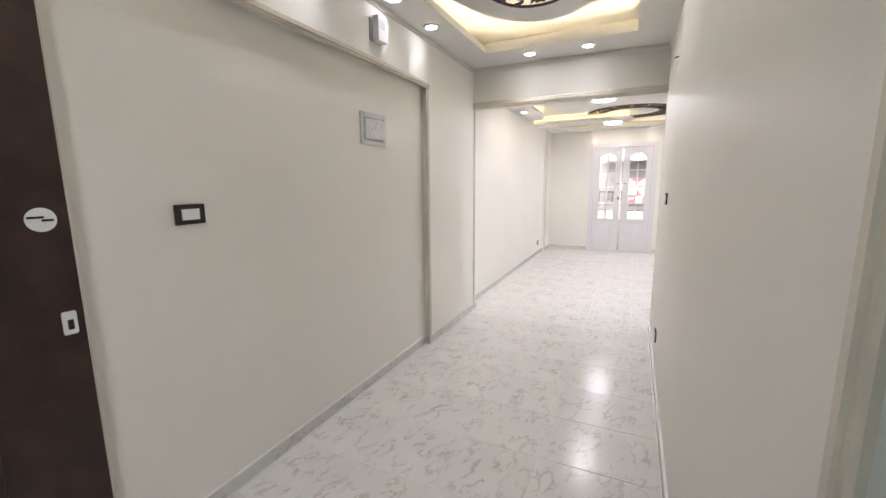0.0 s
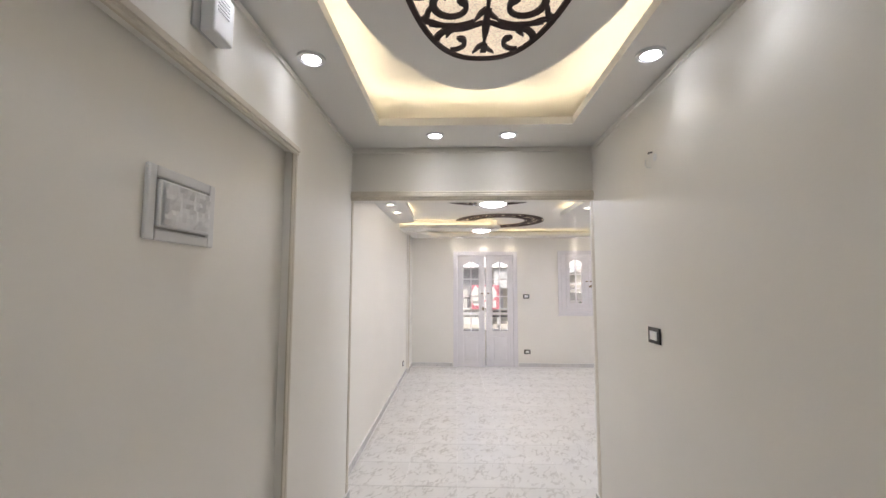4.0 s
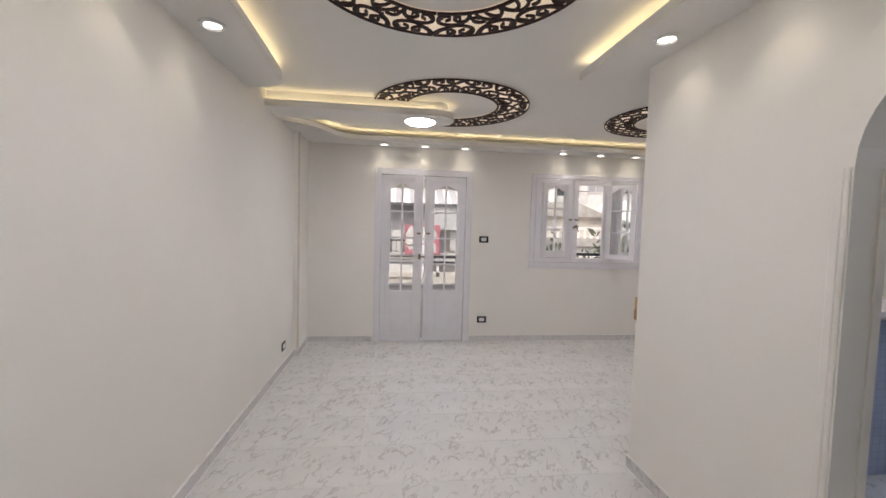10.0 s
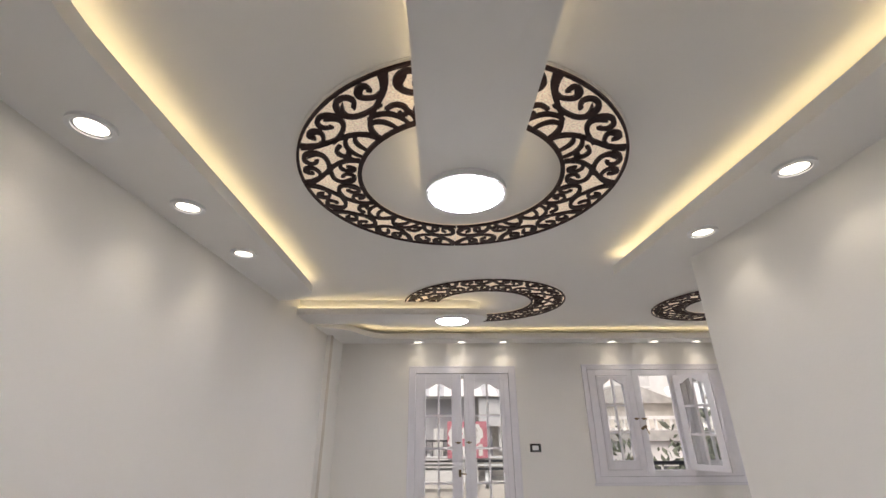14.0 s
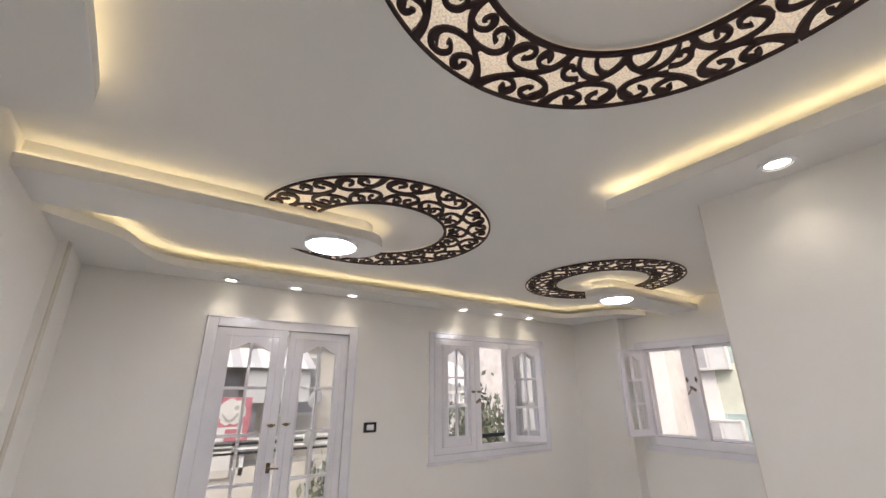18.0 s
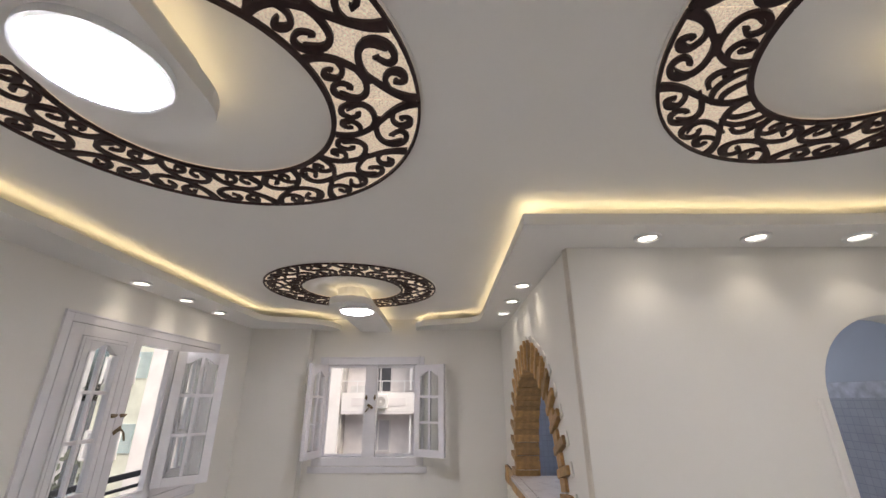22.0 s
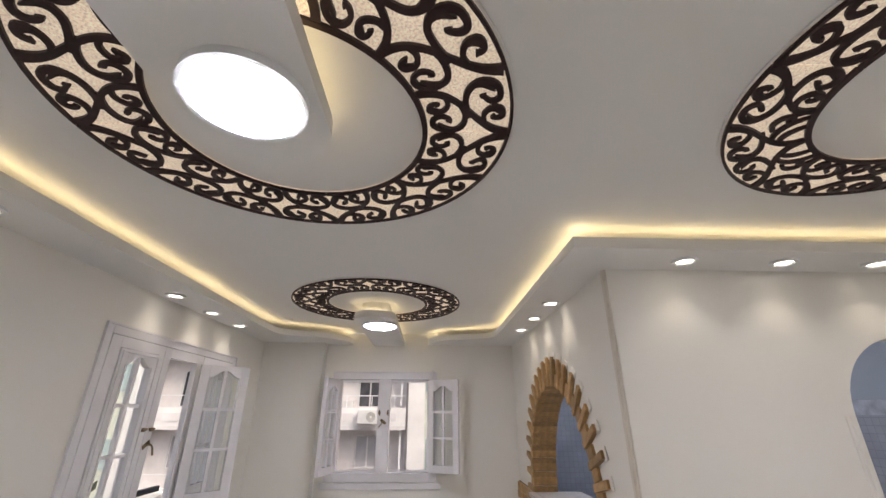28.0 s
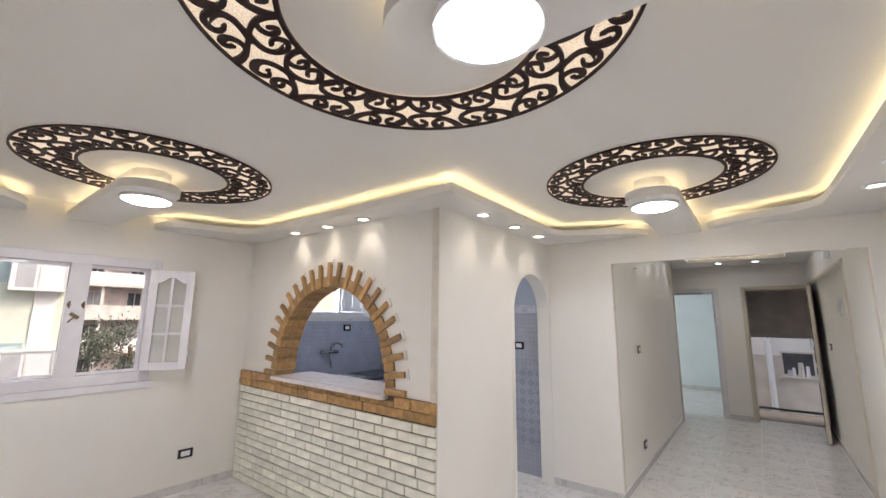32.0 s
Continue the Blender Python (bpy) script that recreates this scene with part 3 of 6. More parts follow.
for p, q, side in SK:
    t = 0.012
    if side == 1:
        a, b = (p[0], p[1], 0), (p[0] + t, q[1], 0.075)
    elif side == 2:
        a, b = (p[0], p[1] - t, 0), (q[0], p[1], 0.075)
    elif side == 3:
        a, b = (p[0] - t, p[1], 0), (p[0], q[1], 0.075)
    else:
        a, b = (p[0], p[1], 0), (q[0], p[1] + t, 0.075)
    part("skirting_tile", boxes((a, b), bevel=0.003), SKIRT, sk)
    lo, hi = [min(u, v) for u, v in zip(a, b)], [max(u, v) for u, v in zip(a, b)]
    part("joint_line", boxes(((lo[0] - 0.0, lo[1], 0.0752), (hi[0], hi[1], 0.079))), GROUT, sk)
    g = 0.004
    part("joint_line", boxes(((lo[0] - g * (side == 3), lo[1] - g * (side == 2), 0.0004), (hi[0] + g * (side == 1), hi[1] + g * (side == 4), 0.0045))), GROUT, sk)


# mouldings
def moulding(name, a, b, out, size, label, material=BEIGE):
    """A two-step moulding along an edge from a to b; out: unit vector off the wall; size: face width and depth."""
    bm = bmesh.new()
    a, b, out = Vector(a), Vector(b), Vector(out)
    along = (b - a).normalized()
    side = along.cross(out)
    prof = [(-0.5, 0), (-0.5, 0.45), (-0.38, 0.7), (-0.2, 0.7), (-0.14, 1), (0.14, 1), (0.2, 0.7), (0.38, 0.7), (0.5, 0.45), (0.5, 0)]
    ra = [bm.verts.new(a + side * (u * size[0]) + out * (v * size[1])) for u, v in prof]
    rb = [bm.verts.new(b + side * (u * size[0]) + out * (v * size[1])) for u, v in prof]
    for i in range(len(prof)):
        j = (i + 1) % len(prof)
        bm.faces.new((ra[i], ra[j], rb[j], rb[i]))
    bm.faces.new(ra[::-1])
    bm.faces.new(rb)
    return structure(name, bm, material, label, "trim")


moulding("trim_beam", (HL - 0.002, BY0, BZ + 0.035), (HR + 0.002, BY0, BZ + 0.035), (0, -1, 0), (0.07, 0.028), "beige plaster moulding under the beam")
moulding("trim_jamb_west", (HL, BY0 + 0.022, 0), (HL, BY0 + 0.022, BZ), (1, 0, 0), (0.042, 0.01), "beige plaster strip on the opening's edge")
moulding("trim_jamb_east", (HR, BY0 + 0.022, 0), (HR, BY0 + 0.022, BZ), (-1, 0, 0), (0.05, 0.004), "beige plaster strip on the opening's edge")
moulding("trim_niche_top", (HL, EY, 2.235), (HL, 3.355, 2.235), (1, 0, 0), (0.05, 0.022), "beige moulding over the wall recess")
moulding("trim_niche_side", (HL, 3.335, 0), (HL, 3.335, 2.24), (1, 0, 0), (0.05, 0.015), "beige moulding at the end of the recess")
moulding("trim_corner_kitchen", (KX + 0.035, KY, SILL), (KX + 0.035, KY, SOF), (0, 1, 0), (0.06, 0.014), "faded beige corner strip on the kitchen wall", FADED)
moulding("trim_corner_hall", (HR, 0.745, 0), (HR, 0.745, HSOF), (-1, 0, 0), (0.06, 0.02), "beige corner strip at the end of the hall wall")
moulding("trim_pier", (PX, 8.74, 0), (PX, 8.74, SOF), (1, 0, 0), (0.075, 0.014), "beige edge strip on the wall pier")
for y in (A1 + 0.032,):
    moulding("trim_arch_door", (KX, y, 0), (KX, y, ASP), (-1, 0, 0), (0.05, 0.012), "pale rounded strip on the arched doorway's jamb", PAINT)
structure("trim_arch_reveal", boxes(((KX + 0.105, A1 - 0.009, 0), (KX + 0.139, A1, ASP)), bevel=0.003), BEAD, "pale bead on the inner edge of the arched doorway", "trim")
structure("trim_hall_cornice", boxes(((HL, BY0 - 0.012, 2.575), (HR, BY0, 2.595)), ((HL, EY, 2.575), (HL + 0.012, BY0 - 0.012, 2.595)), ((HR - 0.012, 0.72, 2.575), (HR, BY0 - 0.012, 2.595))), PAINT, "thin white plaster bead under the hall ceiling", "trim")


# ---- bars with lamps ----
def lamp_bar(m, length, half, label):
    """A round-ended plate hung under a narrower neck; +x runs from the wall to the tip, origin at the wall under the ceiling."""
    ob = empty("ceiling_bar", m, label=label, category="ceiling feature", group="dropped ceiling bars", kind="structure")
    end = [(length + half * math.cos(a), half * math.sin(a)) for a in [math.pi * (i / 24 - 0.5) for i in range(25)]]
    part("plate", prism(bmesh.new(), [(0, -half)] + end + [(0, half)], -0.14, -0.085), CEIL, ob)
    k = half - 0.06
    end2 = [(length + k * math.cos(a), k * math.sin(a)) for a in [math.pi * (i / 24 - 0.5) for i in range(25)]]
    part("neck", prism(bmesh.new(), [(0, -k)] + end2 + [(0, k)], -0.085, 0.0), CEIL, ob)
    path = [(0, -k)] + end2 + [(0, k)]
    part("light_strip", strip_on(bmesh.new(), offset_line(path, -0.012), offset_line(path, -0.022), -0.080), E_STRIP, ob, "warm light strip on the plate")
    return ob


def round_lamp(x, y, z, r, label):
    ob = empty("ceiling_lamp", pose(x, y, z), label=label, category="ceiling lamp", group="round ceiling lamps")
    part("rim", annulus(bmesh.new(), (0, 0), r, r + 0.012, -0.022, 0.0), PLASTIC, ob, "white lamp rim")
    part("diffuser", disc(bmesh.new(), (0, 0), r - 0.03, -0.034, -0.001, r2=r), E_LAMP, ob, "glowing round diffuser")
    return ob


lamp_bar(pose(-0.345, BY1, UP, 0, 0, 90), 5.785 - BY1, 0.163, "white dropped ceiling bar from the beam to a lamp")
lamp_bar(pose(XL, 7.882, UP), -0.21 - XL, 0.19, "white dropped ceiling bar from the long wall to a lamp")
lamp_bar(pose(WX, 7.87, UP, 0, 0, 180), WX - 2.28, 0.175, "white dropped ceiling bar from the window wall to a lamp")
BARZ = UP - 0.14
round_lamp(-0.34, 5.69, BARZ, 0.138, "round cool white ceiling lamp on the bar from the beam")
round_lamp(-0.328, 7.868, BARZ, 0.138, "round cool white ceiling lamp near the balcony door")
round_lamp(2.405, 7.842, BARZ, 0.14, "round cool white ceiling lamp near the open window")


# ---- downlights ----
def downlight(x, y, z, glowing, label, group):
    ob = empty("downlight", pose(x, y, z), label=label, category="downlight", group=group)
    part("rim", annulus(bmesh.new(), (0, 0), 0.049, 0.064, -0.012, 0.0, 36), PLASTIC, ob, "white ring")
    part("bezel", annulus(bmesh.new(), (0, 0), 0.042, 0.049, -0.007, -0.001, 36), GREYPL, ob, "grey inner ring")
    part("lens", disc(bmesh.new(), (0, 0), 0.042, -0.004, -0.001, 28), glowing, ob, "glowing lens")
    return ob


def beam(x, y, z, watts, color):
    """The light that a downlight throws down and on the wall beside it."""
    l = bpy.data.lights.new("downlight_beam", "SPOT")
    l.energy, l.color, l.spot_size, l.spot_blend, l.shadow_soft_size = watts, color, radians(104), 0.75, 0.035
    new("downlight_beam", l).matrix_world = pose(x, y, z - 0.02)


warm = downlight(-1.465, 5.345, SOF, E_SPOT, "small round warm white downlight in the soffit", "living room downlights")
for x, y in ((-1.467, 5.84), (-1.467, 6.35), (0.80, 5.05), (0.80, 5.555), (0.80, 6.085), (-0.682, 9.132), (-0.185, 9.132), (0.315, 9.132), (1.58, 9.132), (2.085, 9.132), (2.58, 9.132), (1.684, 6.54), (2.17, 6.54), (2.664, 6.54)):
    copy_thing(warm, pose(x, y, SOF))
    beam(x, y, SOF, BEAM_WARM, (1.0, 0.88, 0.72))
beam(-1.465, 5.345, SOF, BEAM_WARM, (1.0, 0.88, 0.72))
cool = downlight(-0.88, 4.16, HSOF, E_SPOTC, "small round cool white downlight in the hall soffit", "hall downlights")
for x, y in ((-0.373, 4.162), (-0.894, 0.45), (-0.39, 0.45)):
    copy_thing(cool, pose(x, y, HSOF))
    beam(x, y, HSOF, BEAM_COOL, (0.90, 0.92, 1.0))
beam(-0.88, 4.16, HSOF, BEAM_COOL, (0.90, 0.92, 1.0))
cool = downlight(-1.40, 3.18, HSOF, E_SPOTS, "small round cool white downlight beside the hall wall", "hall downlights")
for x, y in ((-1.40, 2.65), (0.14, 3.19), (0.14, 2.66), (-1.40, 1.95), (-1.40, 1.42), (0.14, 1.95), (0.14, 1.42)):
    copy_thing(cool, pose(x, y, HSOF))
    beam(x, y, HSOF, BEAM_COOL * 0.38, (0.90, 0.92, 1.0))
beam(-1.40, 3.18, HSOF, BEAM_COOL * 0.38, (0.90, 0.92, 1.0))


# ---- fretwork medallions ----
def ribbon(bm, pts, widths, z0, z1, warp):
    """A flat band along pts with the given widths, bent by warp into the plane."""
    n = len(pts)
    sides = ([], [])
    for i, p in enumerate(pts):
        a, b = pts[max(0, i - 1)], pts[min(n - 1, i + 1)]
        l = math.dist(a, b) or 1
        nx, ny = -(b[1] - a[1]) / l, (b[0] - a[0]) / l
        for s, lst in ((1, sides[0]), (-1, sides[1])):
            x, y = warp(p[0] + s * nx * widths[i] / 2, p[1] + s * ny * widths[i] / 2)
            lst.append((bm.verts.new((x, y, z0)), bm.verts.new((x, y, z1))))
    l, r = sides
    for i in range(n - 1):
        bm.faces.new((l[i][0], r[i][0], r[i + 1][0], l[i + 1][0]))
        bm.faces.new((l[i][0], l[i + 1][0], l[i + 1][1], l[i][1]))
        bm.faces.new((r[i][0], r[i][1], r[i + 1][1], r[i + 1][0]))
    bm.faces.new((l[0][0], l[0][1], r[0][1], r[0][0]))
    bm.faces.new((l[-1][0], r[-1][0], r[-1][1], l[-1][1]))


def bez(p, q, r, s, n=12):
    return [tuple((1 - t) ** 3 * a + 3 * t * (1 - t) ** 2 * b + 3 * t * t * (1 - t) * c + t ** 3 * d for a, b, c, d in zip(p, q, r, s)) for t in [i / n for i in range(n + 1)]]


def scroll(root, centre, r0, turn, turns=0.9, w0=0.03, lead=0.9):
    """A band from root that sweeps round centre and ends in a hooked tip; turn: +1 or -1. Returns points and widths."""
    dx, dy = root[0] - centre[0], root[1] - centre[1]
    a0 = math.atan2(dy, dx) + turn * lead
    n = 20
    spiral = []
    for i in range(n + 1):
        t = i / n
        r = r0 * (1 - 0.30 * t - 0.42 * t ** 3)
        a = a0 + turn * turns * math.tau * t
        spiral.append((centre[0] + r * math.cos(a), centre[1] + r * math.sin(a)))
    p = spiral[0]
    tx, ty = -math.sin(a0) * turn, math.cos(a0) * turn
    stem = bez(root, (root[0] * 0.6 + p[0] * 0.4, root[1] * 0.6 + p[1] * 0.4), (p[0] - tx * r0 * 0.7, p[1] - ty * r0 * 0.7), p, 8)
    pts = stem[:-1] + spiral
    m = len(pts)
    ws = [w0 * (0.9 + 0.55 * math.sin(math.pi * min(1, 1.25 * i / m))) for i in range(m)]
    for k, v in enumerate((0.25, 1.2, 1.75, 1.5, 1.1)):
        ws[-1 - k] = w0 * v
    return pts, ws


def leafshape(p, q, w):
    pts = bez(p, (p[0] + (q[0] - p[0]) * 0.3 - (q[1] - p[1]) * 0.2, p[1] + (q[1] - p[1]) * 0.3 + (q[0] - p[0]) * 0.2), (p[0] + (q[0] - p[0]) * 0.7, p[1] + (q[1] - p[1]) * 0.7), q, 10)
    return pts, [w * (0.1 + (1 - i / 10) ** 0.8) for i in range(11)]


def hook(pts, w, cusp=0.62, side=1):
    """A free-ending scroll along pts: it swells in the middle, ends in a curled bulb and throws one thorn off its bend."""
    line = smooth_line(pts, 2)
    n = len(line)
    ws = [w * (1.15 - 0.45 * t + 0.35 * math.sin(math.pi * t) ** 2) for t in [i / (n - 1) for i in range(n)]]
    for k, v in enumerate((0.3, 1.1, 1.4, 1.3, 1.1)):
        ws[-1 - k] = w * v
    out = [(line, ws)]
    i = int(cusp * (n - 1))
    p, q = line[i], line[max(0, i - 2)]
    l = math.dist(p, q) or 1
    dx, dy = (p[0] - q[0]) / l, (p[1] - q[1]) / l
    out.append(leafshape(q, (p[0] + 2.5 * w * (0.55 * dx - side * dy), p[1] + 2.5 * w * (0.55 * dy + side * dx)), 1.5 * w))
    return out


def scroll_unit(W, feathered, rng):
    """The bands of one eighth of the ring, 1.5 W long: two S stems from rim to rim, each with a hook on either side."""
    w, out, P = 0.051, [], 0.75
    for k in range(2):
        o = P * k
        j = lambda: rng.uniform(-0.012, 0.012)
        # the stem; half a turn about its middle carries the lower cell onto the upper one
        out.append((bez((o + 0.0, 0.02), (o + 0.02, 0.52), (o + 0.70, 0.46), (o + 0.74, 0.99), 22), [0.105 - 0.045 * math.sin(math.pi * i / 22) for i in range(23)]))
        turn = lambda p: (2 * o + P - p[0], 1.0 - p[1])
        big = [(o + 0.26, 0.455), (o + 0.46, 0.50), (o + 0.66, 0.44), (o + 0.725, 0.27), (o + 0.64, 0.12), (o + 0.49, 0.12), (o + 0.44, 0.23), (o + 0.51, 0.31), (o + 0.55, 0.30)]
        small = [(o + 0.15, 0.32), (o + 0.27, 0.34), (o + 0.375, 0.25), (o + 0.35, 0.12), (o + 0.25, 0.11), (o + 0.225, 0.20), (o + 0.25, 0.23)]
        for up in (False, True):
            f = turn if up else (lambda p: p)
            if feathered and not up and k == 0:
                for i, (p, q, c) in enumerate((((o + 0.20, 0.42), (o + 0.62, 0.02), 0.20), ((o + 0.15, 0.33), (o + 0.40, 0.02), 0.13))):
                    out.append((bez(p, (p[0] + c * 1.2, p[1] + 0.02), (q[0] - 0.02, q[1] + c * 1.4), q, 14), [0.056 * (0.35 + 0.85 * math.sin(math.pi * (0.12 + 0.80 * t / 14))) for t in range(15)]))
                out += hook([(o + 0.50, 0.43), (o + 0.64, 0.46), (o + 0.735, 0.36), (o + 0.70, 0.24), (o + 0.62, 0.24), (o + 0.60, 0.31)], w)
                continue
            out += hook([f((x + j(), y + j())) for x, y in big], w * 1.06, 0.40, -1)
            out += hook([f((x + j(), y + j())) for x, y in small], w * 0.9, 0.45, -1)
    return [([(x * W, y * W) for x, y in pts], [v * W for v in ws]) for pts, ws in out]


def ring_sector(bm, r0, r1, a0, a1, z0, z1, n=24):
    """A curved plate between two radii and two angles."""
    rows = [[bm.verts.new((r * math.cos(a0 + (a1 - a0) * i / n), r * math.sin(a0 + (a1 - a0) * i / n), z)) for i in range(n + 1)] for r, z in ((r0, z0), (r1, z0), (r1, z1), (r0, z1))]
    for k in range(4):
        for i in range(n):
            bm.faces.new((rows[k][i], rows[k][i + 1], rows[(k + 1) % 4][i + 1], rows[(k + 1) % 4][i]))
    for i in (0, n):
        bm.faces.new([row[i] for row in rows])
    return bm


def medallion(x, y, r0, r1, turned, seed, label, feathered=False):
    """A ring of four quarter panels, each with its own mirrored scrollwork."""
    ob = empty("ceiling_medallion", pose(x, y, UP, 0, 0, turned), label=label, category="ceiling medallion", group="ring-shaped ceiling medallions")
    part("edge_ring", annulus(bmesh.new(), (0, 0), r1 - 0.002, r1 + 0.005, -0.007, -0.001, 96), CEIL, ob, "thin white plaster edge")
    W, rm = r1 - r0, (r0 + r1) / 2
    eighth, gap = math.tau / 8, 0.0022
    for q in range(4):
        mid = q * math.tau / 4
        a0, a1 = mid - eighth + gap / rm, mid + eighth - gap / rm
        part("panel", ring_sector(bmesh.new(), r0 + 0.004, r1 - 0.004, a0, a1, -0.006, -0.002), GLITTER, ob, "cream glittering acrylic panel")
        bm = bmesh.new()
        ring_sector(bm, r1 - 0.013, r1 - 0.003, a0, a1, -0.018, -0.007)
        ring_sector(bm, r0, r0 + 0.017, a0, a1, -0.0179, -0.007)
        k = 0
        for side in (1, -1):
            rng = random.Random(seed)
            scale = (a1 - a0) / 2 / (1.5 * W)
            warp = lambda px, py, s=side, m=mid, f=scale: ((r0 + py) * math.cos(m + s * px * f), (r0 + py) * math.sin(m + s * px * f))
            for pts, ws in scroll_unit(W, feathered, rng):
                k += 1
                pts = [(min(max(px, 0.0), 1.5 * W - 0.001), min(max(py, 0.016), W - 0.014)) for px, py in pts]
                ribbon(bm, pts, ws, -0.0178 + 0.00004 * (k % 40), -0.007, warp)
        part("fretwork", bm, FRET, ob, "dark brown cut scrollwork")
    return ob


medallion(-0.350, 5.85, 0.412, 0.664, 45, 1, "round dark scrollwork medallion over the bar from the beam", True)
medallion(-0.045, 7.85, 0.41, 0.70, 45, 2, "round dark scrollwork medallion near the balcony door")
medallion(2.21, 7.848, 0.40, 0.692, 45, 3, "round dark scrollwork medallion near the open window")


def oval_medallion():
    rng = random.Random(7)
    z = HPL
    ob = empty("oval_ceiling_medallion", label="oval dark scrollwork medallion on the hall ceiling", category="ceiling medallion")
    RX, RY, K = 0.355, 0.99, 2.5
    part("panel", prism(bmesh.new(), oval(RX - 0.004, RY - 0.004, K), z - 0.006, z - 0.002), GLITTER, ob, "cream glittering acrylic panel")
    bm = bmesh.new()

    def place(u, v):
        a = u * math.tau
        c, s = math.cos(a), math.sin(a)
        return OVX + RX * v * math.copysign(abs(c) ** (2 / K), c), OVY + RY * v * math.copysign(abs(s) ** (2 / K), s)
    o, i2 = oval(RX, RY, K, 96), oval(RX - 0.024, RY - 0.024, K, 96)
    lo = [bm.verts.new((*p, z - 0.018)) for p in o], [bm.verts.new((*p, z - 0.018)) for p in i2]
    hi = [bm.verts.new((*p, z - 0.007)) for p in o], [bm.verts.new((*p, z - 0.007)) for p in i2]
    for i in range(96):
        j = (i + 1) % 96
        for a, b in ((lo[0], lo[1]), (lo[0], hi[0]), (lo[1], hi[1])):
            bm.faces.new((a[i], a[j], b[j], b[i]))
    # rows of cells across the oval, clipped to it
    k = 0
    ident = lambda px, py: (px, py)
    bands = [([(OVX, OVY - RY + 0.02 + (2 * RY - 0.04) * i / 40) for i in range(41)], [0.024 + 0.012 * math.sin(i * 1.3) for i in range(41)])]
    for row in range(8):
        y0 = OVY - RY + 0.05 + row * 0.235
        for side in (-1, 1):
            q = lambda u, v: (OVX + side * u, y0 + v)
            bands.append(scroll(q(0.0, 0.0), q(0.135, 0.13), 0.088 * rng.uniform(0.95, 1.08), side, 0.92, 0.021, 0.8))
            bands.append(scroll(q(0.05, 0.02), q(0.255, 0.05), 0.062, side, 0.8, 0.018, 0.7))
            bands.append(scroll(q(0.225, 0.14), q(0.285, 0.175), 0.045, -side, 0.75, 0.016, 0.7))
            bands.append(leafshape(q(0.0, 0.16), q(0.05, 0.225), 0.03))
            bands.append(leafshape(q(0.14, 0.045), q(0.17, 0.10), 0.03))
            bands.append((bez(q(0.05, 0.23), q(0.12, 0.27), q(0.22, 0.27), q(0.34, 0.20), 10), [0.018] * 11))
    for pts, ws in bands:
        run = []
        for p, w in list(zip(pts, ws)) + [(None, 0)]:
            inside = p is not None and (abs(p[0] - OVX) / (RX - 0.02)) ** K + (abs(p[1] - OVY) / (RY - 0.02)) ** K < 1
            if inside:
                run.append((p, w))
            else:
                if len(run) > 3:
                    k += 1
                    ribbon(bm, [e for e, _ in run], [v for _, v in run], z - 0.0178 + 0.00004 * (k % 40), z - 0.007, ident)
                run = []
    part("fretwork", bm, FRET, ob, "dark brown cut scrollwork")
    return ob


oval_medallion()


